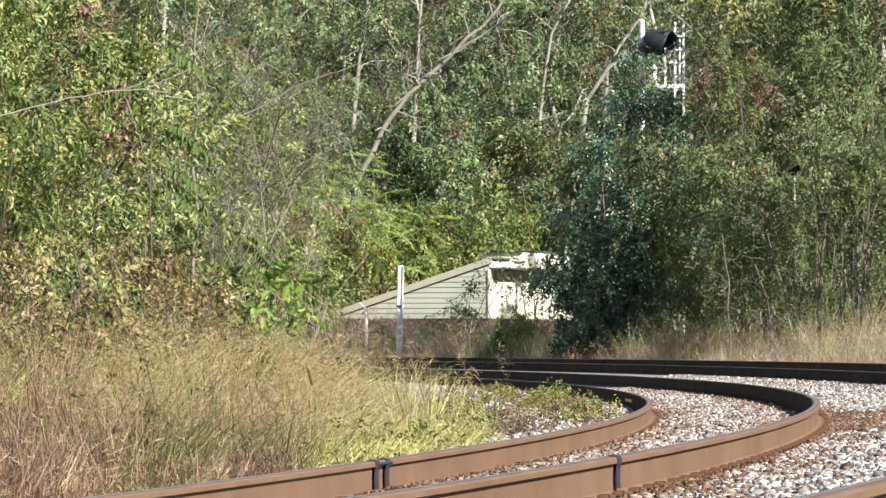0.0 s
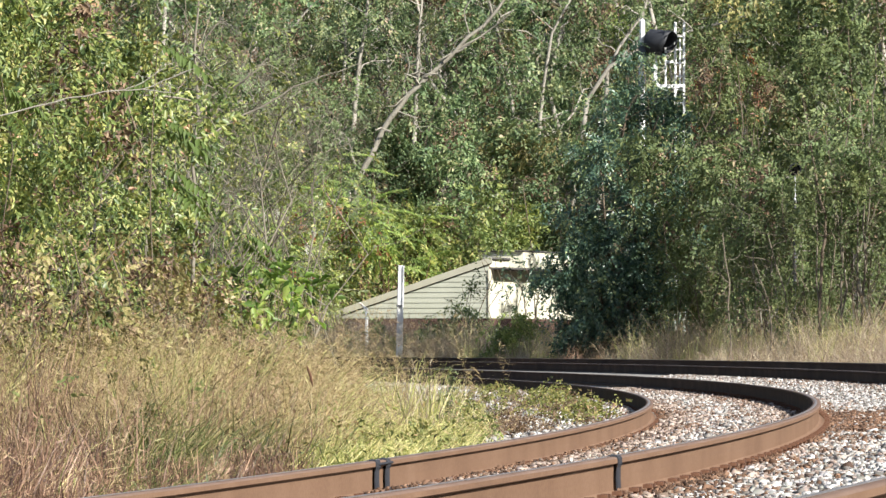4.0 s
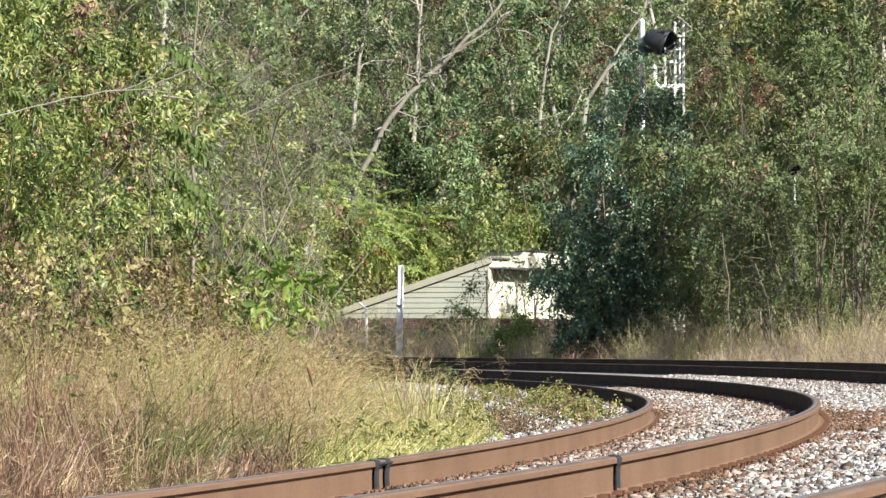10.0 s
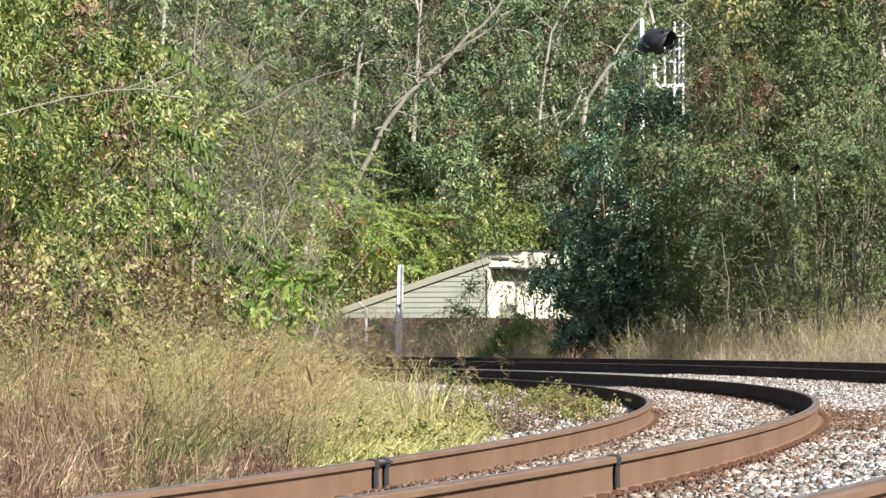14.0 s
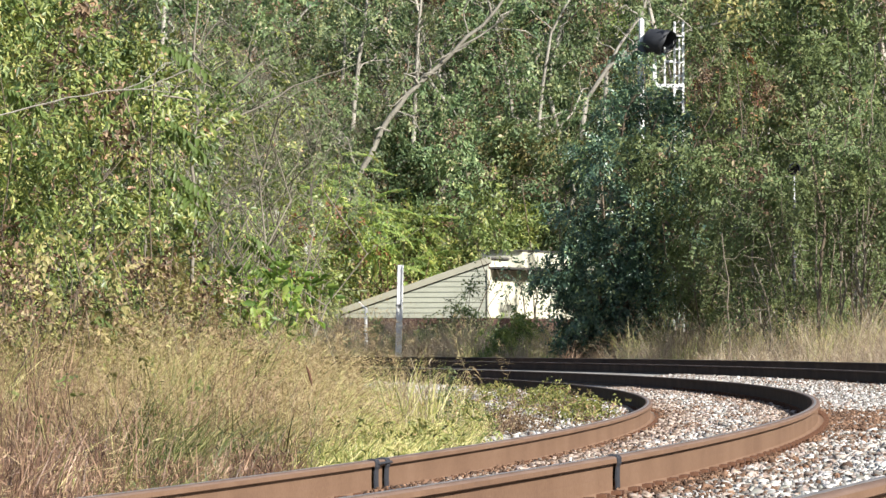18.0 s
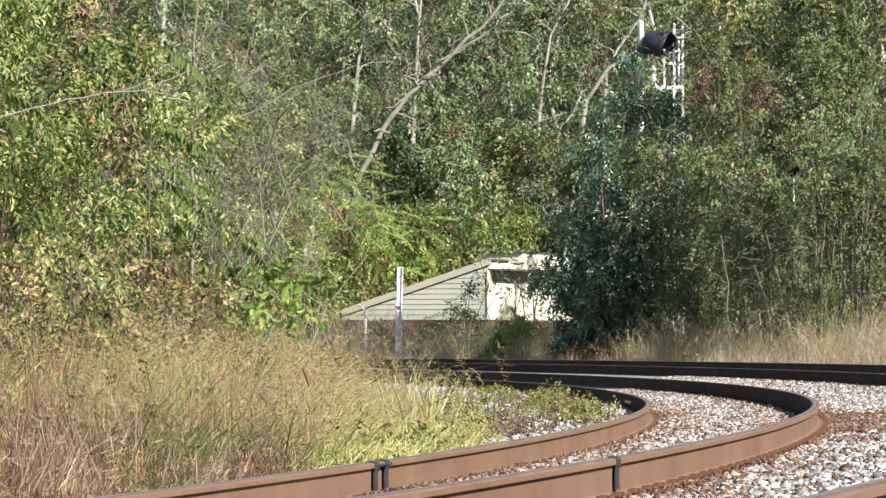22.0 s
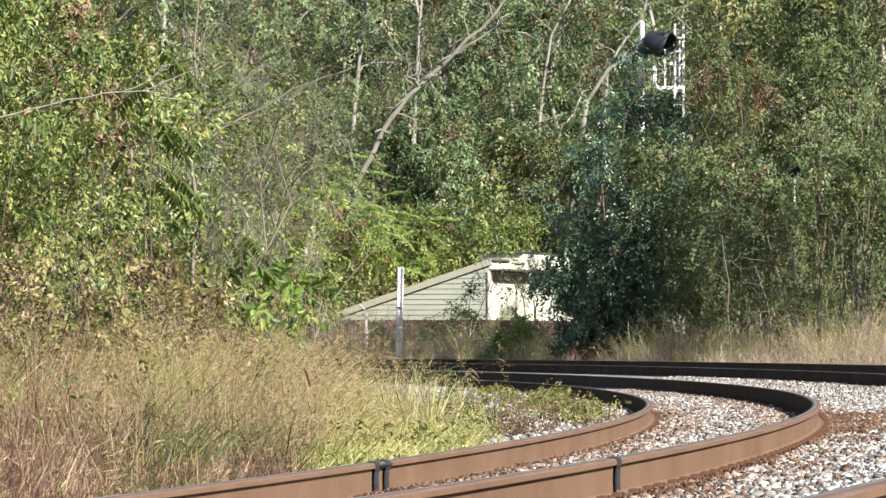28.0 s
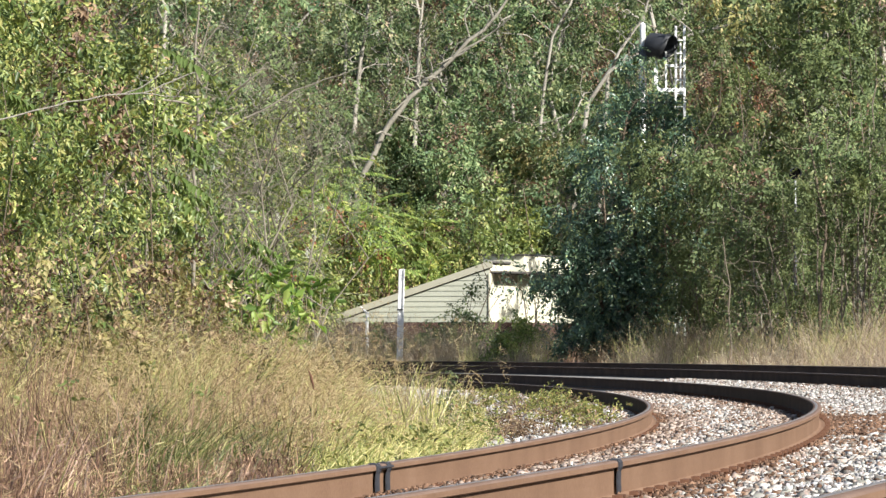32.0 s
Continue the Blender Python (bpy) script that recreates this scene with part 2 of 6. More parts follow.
# brighter frond green, with sunlight put into the colour
LEAF_SUMAC = island_surface("sunlit_frond_leaflets", [(0.0, (0.103, 0.169, 0.046)), (0.4, (0.230, 0.328, 0.088)), (0.8, (0.380, 0.463, 0.138)), (1.0, (0.552, 0.520, 0.198))], 0.45, 0.45, 0.48, patch=1.0, patch_scale=1.5)
LEAF_GLOSSY = island_surface("dark_glossy_leaves", [(0.0, (0.037, 0.074, 0.058)), (0.6, (0.087, 0.150, 0.099)), (0.93, (0.158, 0.242, 0.131)), (1.0, (0.396, 0.457, 0.218))], 0.33, 0.6, 0.26, patch=0.9, patch_scale=1.0)
LEAF_BROWN = island_surface("withered_brown_leaves", [(0.0, (0.067, 0.042, 0.028)), (0.5, (0.162, 0.105, 0.065)), (0.85, (0.266, 0.185, 0.110)), (1.0, (0.399, 0.330, 0.200))], 0.6, 0.4, 0.25, patch=0.8, patch_scale=2.0)
LEAF_RED = island_surface("red_autumn_leaves", [(0.0, (0.12, 0.05, 0.03)), (0.5, (0.22, 0.09, 0.048)), (0.85, (0.33, 0.165, 0.07)), (1.0, (0.42, 0.27, 0.11))], 0.55, 0.4, 0.3)
WEED = island_surface("low_weed_leaves", [(0.0, (0.07, 0.085, 0.026)), (0.4, (0.18, 0.20, 0.06)), (0.8, (0.32, 0.315, 0.10)), (1.0, (0.34, 0.23, 0.12))], 0.5, 0.4, 0.35, patch=1.0, patch_scale=2.0)
SIDING = rough_surface("grey_green_siding", [(0.3, (0.34, 0.355, 0.285)), (0.6, (0.42, 0.43, 0.355)), (0.8, (0.47, 0.48, 0.40))], 1.2, 20, 0.6, bump=0.15)
WHITE_WALL = rough_surface("cream_painted_wall", [(0.3, (0.58, 0.56, 0.44)), (0.7, (0.69, 0.67, 0.54))], 1.0, 14, 0.6, bump=0.15)
FASCIA = rough_surface("tan_fascia_board", [(0.3, (0.358, 0.348, 0.270)), (0.7, (0.448, 0.433, 0.341))], 2.0, 20, 0.7, bump=0.2)
ROOFING = rough_surface("grey_roofing", [(0.3, (0.05, 0.047, 0.045)), (0.7, (0.10, 0.095, 0.09))], 2.0, 40, 0.9, bump=0.6)
BRICK = rough_surface("red_brick_face", [(0.3, (0.065, 0.036, 0.030)), (0.7, (0.125, 0.068, 0.055))], 3.0, 40, 0.9, bump=0.5, per_object=0.25)
GALV = rough_surface("galvanised_steel", [(0.3, (0.40, 0.42, 0.44)), (0.7, (0.62, 0.63, 0.64))], 2.0, 30, 0.5, 0.35, bump=0.1, depth=0.002)
SILVER_PAINT = rough_surface("aluminium_paint", [(0.3, (0.62, 0.63, 0.64)), (0.7, (0.80, 0.80, 0.79))], 2.0, 30, 0.5, 0.0, bump=0.1, depth=0.002)
BLACK_PAINT = rough_surface("matt_black_paint", [(0.3, (0.008, 0.009, 0.011)), (0.7, (0.018, 0.019, 0.023))], 4.0, 50, 0.8, 0.0, 0.2, bump=0.1, depth=0.002)
HOOD_PAINT = rough_surface("sun_faded_black_paint", [(0.3, (0.016, 0.018, 0.022)), (0.7, (0.034, 0.036, 0.042))], 4.0, 50, 0.6, 0.0, 0.4, bump=0.1, depth=0.001)
DARK_GREY = rough_surface("faded_dark_grey_paint", [(0.3, (0.05, 0.053, 0.06)), (0.7, (0.085, 0.088, 0.095))], 4.0, 40, 0.6, bump=0.1, depth=0.002)
# blue-grey that stands for shade on the signal mast
MAST_SHADE = rough_surface("mast_shade_blue_grey", [(0.3, (0.047, 0.061, 0.080)), (0.7, (0.066, 0.083, 0.105))], 4.0, 40, 0.5, bump=0.1, depth=0.002)
GLASS_DARK = rough_surface("dark_lens", [(0.3, (0.01, 0.012, 0.012)), (0.7, (0.02, 0.02, 0.02))], 5.0, 40, 0.08, 0.0, 0.6, 0.0)


# ---- mesh helpers ----
def quick_mesh(name, verts, *faces):
    """A mesh from an array of corners and arrays of faces (triangles, quads)."""
    me = bpy.data.meshes.new(name)
    verts = np.asarray(verts, dtype=np.float32)
    me.vertices.add(len(verts))
    me.vertices.foreach_set("co", verts.ravel())
    faces = [np.asarray(f, dtype=np.int32) for f in faces if len(f)]
    loops = np.concatenate([f.ravel() for f in faces])
    sizes = np.concatenate([np.full(len(f), f.shape[1], dtype=np.int32) for f in faces])
    me.loops.add(len(loops))
    me.loops.foreach_set("vertex_index", loops)
    me.polygons.add(len(sizes))
    me.polygons.foreach_set("loop_start", np.concatenate([[0], np.cumsum(sizes)[:-1]]).astype(np.int32))
    me.update(calc_edges=True)
    me.validate()
    return me


def smooth(me):
    me.polygons.foreach_set("use_smooth", np.ones(len(me.polygons), dtype=bool))
    return me


def part(name, shape, material, parent, label=""):
    """One mesh object under a thing or a part; shape is a bmesh or a mesh."""
    if isinstance(shape, bmesh.types.BMesh):
        me = bpy.data.meshes.new(name)
        shape.to_mesh(me)
        shape.free()
    else:
        me = shape
    if material is not None and not me.materials:
        me.materials.append(material)
    ob = new(name, me)
    ob.parent = parent
    return tagged(ob, label)


def thing(name, at, label, category, group="", kind="", turn=0.0):
    ob = new(name)
    ob.empty_display_size = 0.2
    ob.matrix_basis = pose(at[0], at[1], at[2], 0, 0, turn)
    return tagged(ob, label, category, group, kind)


def box(bm, lo, hi, bevel=0.0):
    m = Matrix.Translation((Vector(lo) + Vector(hi)) / 2) @ Matrix.Diagonal((*(Vector(hi) - Vector(lo)), 1))
    made = bmesh.ops.create_cube(bm, size=1, matrix=m)
    if bevel:
        edges = list({e for v in made["verts"] for e in v.link_edges})
        bmesh.ops.bevel(bm, geom=edges, offset=bevel, segments=1, affect="EDGES")
    return bm


def box_bm(lo, hi, bevel=0.0):
    return box(bmesh.new(), lo, hi, bevel)


def rod(bm, a, b, r, sides=8, r2=None):
    a, b = Vector(a), Vector(b)
    m = Matrix.Translation((a + b) / 2) @ (b - a).to_track_quat("Z", "Y").to_matrix().to_4x4()
    bmesh.ops.create_cone(bm, cap_ends=True, segments=sides, radius1=r, radius2=r if r2 is None else r2, depth=(b - a).length, matrix=m)
    return bm


def rod_bm(a, b, r, sides=8, r2=None):
    return rod(bmesh.new(), a, b, r, sides, r2)


class Soup:
    """Gathers corners and faces of many small pieces, for one mesh."""

    def __init__(self):
        self.v, self.t, self.q, self.n = [], [], [], 0

    def add(self, verts, tris=None, quads=None):
        self.v.append(verts)
        if tris is not None and len(tris):
            self.t.append(np.asarray(tris) + self.n)
        if quads is not None and len(quads):
            self.q.append(np.asarray(quads) + self.n)
        self.n += len(verts)

    def mesh(self, name):
        t = np.concatenate(self.t) if self.t else np.zeros((0, 3), int)
        q = np.concatenate(self.q) if self.q else np.zeros((0, 4), int)
        return quick_mesh(name, np.concatenate(self.v), t, q)


def unit(a):
    return a / (np.linalg.norm(a, axis=-1, keepdims=True) + 1e-9)


def tube(soup, pts, radii, sides=6):
    pts, radii = np.asarray(pts, float), np.asarray(radii, float)
    n = len(pts)
    tan = unit(np.gradient(pts, axis=0))
    ref = np.array([0.31, 0.87, 0.38])
    u = unit(np.cross(tan, ref))
    w = np.cross(tan, u)
    a = np.arange(sides) * 2 * np.pi / sides
    ring = pts[:, None] + radii[:, None, None] * (np.cos(a)[None, :, None] * u[:, None] + np.sin(a)[None, :, None] * w[:, None])
    i, j = np.meshgrid(np.arange(n - 1), np.arange(sides), indexing="ij")
    k = (j + 1) % sides
    quads = np.stack([i * sides + j, i * sides + k, (i + 1) * sides + k, (i + 1) * sides + j], -1).reshape(-1, 4)
    soup.add(ring.reshape(-1, 3), quads=quads)


def leaves(soup, rng, centres, normals, size, aspect=0.48, fold=0.25, shaped=False, way=None):
    """Folded leaves at the centres: a diamond of two triangles, or a shaped blade of two quads."""
    n = len(centres)
    nrm = unit(normals)
    if way is None:
        along = unit(np.cross(nrm, unit(rng.normal(size=(n, 3)))))
    else:
        along = unit(way - nrm * np.sum(way * nrm, 1, keepdims=True))
    side = np.cross(nrm, along)
    L = (size * rng.uniform(0.6, 1.3, n))[:, None]
    W = L * aspect * rng.uniform(0.75, 1.2, n)[:, None]
    lift = nrm * L * fold * rng.uniform(0.2, 1.6, n)[:, None]
    base, tip = centres - along * L * 0.5, centres + along * L * 0.5 - lift * 0.5
    if shaped:
        l1, l2 = centres - along * L * 0.22 + side * W * 0.5 + lift * 0.5, centres + along * L * 0.12 + side * W * 0.42 + lift * 0.4
        r1, r2 = centres - along * L * 0.22 - side * W * 0.5 + lift * 0.5, centres + along * L * 0.12 - side * W * 0.42 + lift * 0.4
        v = np.stack([base, l1, l2, tip, r2, r1], 1).reshape(-1, 3)
        k = np.arange(n)[:, None] * 6
        soup.add(v, quads=np.concatenate([k + [0, 1, 2, 3], k + [0, 3, 4, 5]]))
    else:
        v = np.stack([base, centres + side * W * 0.5 + lift * 0.5, tip, centres - side * W * 0.5 + lift * 0.5], 1).reshape(-1, 3)
        k = np.arange(n)[:, None] * 4
        soup.add(v, tris=np.concatenate([k + [0, 1, 2], k + [0, 2, 3]]))


# ---- the lie of the land: two concentric curved tracks, land on both sides ----
CX, CY, RA = -276.325, 63.562, 278.564      # centre of the curve and radius of the innermost rail
GAUGE = 1.507                               # rail centre to rail centre
RAILS = [(0.0, 0.0), (GAUGE, 0.089), (3.392, 0.224), (3.392 + GAUGE, 0.297)]   # offset outward, height of the rail's top


def on_curve(off, y):
    """x of the line that runs off metres outside the innermost rail, at y."""
    return CX + np.sqrt((RA + off) ** 2 - (y - CY) ** 2)


def offset_of(x, y):
    return np.hypot(x - CX, y - CY) - RA


BED = ([-2.6, -1.1, -0.5, 0.0, 0.75, 1.51, 2.1, 2.5, 2.9, 3.39, 4.15, 4.9, 5.4, 6.2, 6.9],
       [-0.50, -0.25, -0.165, -0.150, -0.112, -0.082, -0.065, 0.0, 0.05, 0.075, 0.11, 0.14, 0.11, 0.03, -0.2])


def bed_height(off):
    return np.interp(off, *BED)


def land(x, y):
    off = offset_of(x, y)
    z = np.interp(off, [-60, -14, -7, -2.6, 6.6, 7.6, 9.5, 14, 25, 31, 70, 140, 400], [-0.2, 0.1, -0.25, -0.52, -0.1, 0.12, 0.0, -0.85, -0.7, 1.8, 23, 45, 52])
    far = np.clip((np.hypot(x, y - 90) - 60) / 240, 0, 1)
    z = np.where(off < -20, z + far * 20 * np.clip((-20 - off) / 60, 0, 1), z)
    return z + 0.06 * np.sin(x * 1.7 + y * 0.6) * np.sin(y * 0.9 - x * 0.4) * (np.abs(off - 2) > 5)


# ---- ground: one sheet to the horizon ----
def build_ground():
    xs = np.concatenate([[-2600, -1200, -600, -330, -200, -120, -80, -60, -48, -40, -34, -28], np.arange(-24, 26.1, 0.7), [29, 33, 38, 45, 55, 70, 90, 120, 180, 300, 700, 1400, 2600]])
    ys = np.concatenate([[-2600, -1200, -500, -250, -120, -60, -35, -22, -12, -5], np.arange(0, 236, 1.2), [240, 250, 265, 290, 330, 400, 520, 800, 1400, 2600]])
    gx, gy = np.meshgrid(xs, ys)
    v = np.stack([gx, gy, land(gx, gy)], -1).reshape(-1, 3)
    i, j = np.meshgrid(np.arange(len(ys) - 1), np.arange(len(xs) - 1), indexing="ij")
    k = i * len(xs) + j
    me = quick_mesh("ground", v, np.stack([k, k + 1, k + 1 + len(xs), k + len(xs)], -1).reshape(-1, 4))
    smooth(me)
    me.materials.append(SOIL)
    return tagged(new("ground", me), "brown leaf-littered earth rising to a wooded hillside", "ground", kind="structure")


def sweep(profile, ths, closed):
    """Corners and quads of a cross-section (offset, height) carried along the curve."""
    prof = np.asarray(profile, float)
    r = RA + prof[:, 0]
    v = np.stack([CX + r[None] * np.cos(ths)[:, None], CY + r[None] * np.sin(ths)[:, None], np.broadcast_to(prof[:, 1], (len(ths), len(prof)))], -1)
    n = len(prof)
    cols = np.arange(n if closed else n - 1)
    i, j = np.meshgrid(np.arange(len(ths) - 1), cols, indexing="ij")
    k = (j + 1) % n
    quads = np.stack([i * n + j, i * n + k, (i + 1) * n + k, (i + 1) * n + j], -1).reshape(-1, 4)
    return v.reshape(-1, 3), quads


ARC = np.linspace(-0.36, 0.46, 300)
HEAD_HALF, RAIL_TALL = 0.035, 0.176


def build_bed():
    bed = [(o, h - 0.014) for o, h in zip(*BED)]
    bed = [(-2.7, -0.9)] + bed + [(6.7, -0.9)]
    v, q = sweep(bed, ARC, True)
    me = quick_mesh("ballast_bed", v, q)
    me.materials.append(GRIT)
    return tagged(new("ballast_bed", me), "raised bed of pale crushed stone under two curved tracks", "track bed", kind="structure")


def rail_profile(off, top, lean):
    half = [(0.022, 0.0), (0.031, -0.0025), (HEAD_HALF, -0.008), (HEAD_HALF + 0.001, -0.026), (0.033, -0.029), (0.0175, -0.0325), (0.0165, -0.09), (0.0175, -0.138), (0.03, -0.150), (0.068, -0.161), (0.072, -0.165), (0.072, -RAIL_TALL)]
    pts = [(off + u, top + w + lean * u) for u, w in half] + [(off - u, top + w - lean * u) for u, w in reversed(half)]
    return pts


def build_track(name, rails, label, dark_bands=((), ())):
    track = thing(name, (CX, CY, 0), label, "railway track", "pair of tracks", "structure")
    shift = np.array([CX, CY, 0.0])
    for k, (off, top) in enumerate(rails):
        v, q = sweep(rail_profile(off, top, 0.0), ARC, True)
        me = quick_mesh("rail", v - shift, q)
        me.materials.append(RUST)
        me.materials.append(HEAD)
        n = 24
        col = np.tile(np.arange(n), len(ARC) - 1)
        # inward faces get the near-black steel, painted as their shade
        me.materials.append(SHADE_STEEL)
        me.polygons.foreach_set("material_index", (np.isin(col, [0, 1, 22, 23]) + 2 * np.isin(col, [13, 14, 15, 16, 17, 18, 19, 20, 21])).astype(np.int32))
        sm = np.isin(col, [0, 1, 22, 23])
        me.polygons.foreach_set("use_smooth", sm)
        rail = part("rail", me, None, track, "rust-brown steel rail with a worn grey head")
        v, q = sweep([(off - 0.018, top + 0.0004), (off - 0.016, top + 0.0018), (off + 0.001, top + 0.0018), (off + 0.004, top + 0.0004)], ARC, True)
        part("running_band", quick_mesh("running_band", v - shift, q), POLISH, rail, "bright polished wheel path")
        # dark raised marks at the given places along this rail
        for y in dark_bands[k]:
            a = math.asin((y - CY) / (RA + off))
            half = [(-0.012, 0.003), (0.0, 0.008), (0.034, 0.004), (0.0415, -0.008), (0.0415, -0.03), (0.035, -0.045), (0.034, -0.09), (0.036, -0.130)]
            bm = bmesh.new()
            rows = []
            for da in (-0.06, 0.06):
                rows.append([(bm.verts.new((u, da, w)), bm.verts.new((u - 0.006, da, w - 0.008))) for u, w in half])
            for (a0, b0), (a1, b1) in zip(zip(rows[0], rows[1]), zip(rows[0][1:], rows[1][1:])):
                bm.faces.new((a0[0], b0[0], b1[0], a1[0]))
                bm.faces.new((a0[0], a1[0], a1[1], a0[1]))
                bm.faces.new((b0[0], b0[1], b1[1], b1[0]))
            st = part("dark_band", bm, BAND_DARK, rail, "dark band over the rail")
            st.matrix_basis = Matrix.Translation(((RA + off) * math.cos(a), (RA + off) * math.sin(a), top)) @ Matrix.Rotation(a, 4, "Z")
        if len(dark_bands[k]) > 1:
            ym = (dark_bands[k][0] + dark_bands[k][1]) / 2
            a = math.asin((ym - CY) / (RA + off))
            clip = part("band_bar", box_bm((0.037, -(dark_bands[k][1] - dark_bands[k][0]) / 2, -0.022), (0.048, (dark_bands[k][1] - dark_bands[k][0]) / 2 + 0.1, -0.009), 0.004), BAND_DARK, rail, "dark bar joining two bands")
            clip.matrix_basis = Matrix.Translation(((RA + off) * math.cos(a), (RA + off) * math.sin(a), top)) @ Matrix.Rotation(a, 4, "Z")
            soup = Soup()
            ys = np.linspace(dark_bands[k][0] - 0.1, dark_bands[k][1] + 0.75, 9)
            aa = np.arcsin((ys - CY) / (RA + off))
            out = np.interp(np.arange(9), [0, 5, 8], [0.075, 0.085, 0.16])
            tube(soup, np.stack([(RA + off + out) * np.cos(aa), (RA + off + out) * np.sin(aa), np.full(9, top - 0.145)], -1), np.full(9, 0.016), 6)
            part("cable", soup.mesh("cable"), BAND_DARK, rail, "dark line along the rail foot")
    # ties, with plates and spikes
    tie_rng = np.random.default_rng(11)
    tie_me = bpy.data.meshes.new("tie")
    bm = box_bm((-1.28, -0.115, -0.17), (1.28, 0.115, 0), 0.012)
    bm.to_mesh(tie_me)
    bm.free()
    tie_me.materials.append(TIE_WOOD)
    bm = box_bm((-0.17, -0.095, 0), (0.17, 0.095, 0.018), 0.004)
    for sx in (-1, 1):
        for sy in (-0.06, 0.055):
            rod(bm, (sx * 0.092, sy, 0.01), (sx * 0.092, sy, 0.05), 0.011, 6)
            box(bm, (sx * 0.085 - 0.02, sy - 0.016, 0.045), (sx * 0.085 + 0.02, sy + 0.016, 0.062))
    plate_me = bpy.data.meshes.new("tie_plate")
    bm.to_mesh(plate_me)
    bm.free()
    plate_me.materials.append(PLATE)
    bm = bmesh.new()
    box(bm, (-0.09, -0.015, -0.035), (0.09, 0.015, 0.004), 0.004)
    box(bm, (0.07, -0.018, -0.02), (0.095, 0.018, 0.026), 0.005)
    box(bm, (-0.095, -0.018, -0.02), (-0.07, 0.018, 0.026), 0.005)
    anchor_me = bpy.data.meshes.new("rail_anchor")
    bm.to_mesh(anchor_me)
    bm.free()
    anchor_me.materials.append(PLATE)
    mid, lean = (rails[0][0] + rails[1][0]) / 2, math.atan2(rails[1][1] - rails[0][1], GAUGE)
    th0, th1, step = -0.25, 0.19, 0.54 / RA
    th = th0
    while th < th1:
        a = th + tie_rng.normal() * 0.0001
        turn = Matrix.Rotation(a, 4, "Z")
        r = RA + mid
        zt = (rails[0][1] + rails[1][1]) / 2 - RAIL_TALL - 0.018
        ob = new("tie", tie_me)
        ob.parent = track
        ob.matrix_basis = Matrix.Translation((r * math.cos(a), r * math.sin(a), zt)) @ turn @ Matrix.Rotation(-lean, 4, "Y") @ pose(tie_rng.normal() * 0.03, 0, 0, 0, 0, tie_rng.normal() * 0.8)
        for off, top in rails if th < 0.05 else ():
            rr = RA + off
            pl = new("tie_plate", plate_me)
            pl.parent = track
            pl.matrix_basis = Matrix.Translation((rr * math.cos(a), rr * math.sin(a), top - RAIL_TALL - 0.017)) @ turn
            if tie_rng.random() < 0.8:
                a2 = a + 0.14 / RA
                an = new("rail_anchor", anchor_me)
                an.parent = track
                an.matrix_basis = Matrix.Translation((rr * math.cos(a2), rr * math.sin(a2), top - RAIL_TALL - 0.004)) @ turn
        th += step
    return track


def stones(soup, rng, x, y, z, size):
    """Crushed stones: squashed, crooked blocks."""
    n = len(x)
    base = np.array([(-1, -1, -1), (1, -1, -1), (1, 1, -1), (-1, 1, -1), (-1, -1, 1), (1, -1, 1), (1, 1, 1), (-1, 1, 1)], float) * 0.6
    quads = np.array([(4, 5, 6, 7), (0, 1, 5, 4), (1, 2, 6, 5), (2, 3, 7, 6), (3, 0, 4, 7)])
    v = base[None] * (1 + rng.normal(size=(n, 8, 1)) * 0.2) + rng.normal(size=(n, 8, 3)) * 0.2
    v = v * (size * np.clip(np.exp(rng.normal(size=n) * 0.35), 0.4, 1.6))[:, None, None] * 0.55 * rng.uniform(0.45, 1.35, (n, 1, 3))
    a, b = rng.uniform(0, 6.283, n), rng.uniform(-0.8, 0.8, n)
    ca, sa, cb, sb = np.cos(a)[:, None], np.sin(a)[:, None], np.cos(b)[:, None], np.sin(b)[:, None]
    X, Y, Z = v[..., 0], v[..., 1], v[..., 2]
    Y, Z = Y * cb - Z * sb, Y * sb + Z * cb
    Z = Z * 0.72
    X, Y = X * ca - Y * sa, X * sa + Y * ca
    v = np.stack([X + x[:, None], Y + y[:, None], Z + z[:, None]], -1).reshape(-1, 3)
    soup.add(v, quads=(np.arange(n)[:, None, None] * 8 + quads[None]).reshape(-1, 4))


def strew(rng, n, o0, o1, y0, y1, near_pull=1.0):
    o = rng.uniform(o0, o1, n)
    y = y0 + (y1 - y0) * rng.uniform(0, 1, n) ** near_pull
    return o, on_curve(o, y), y


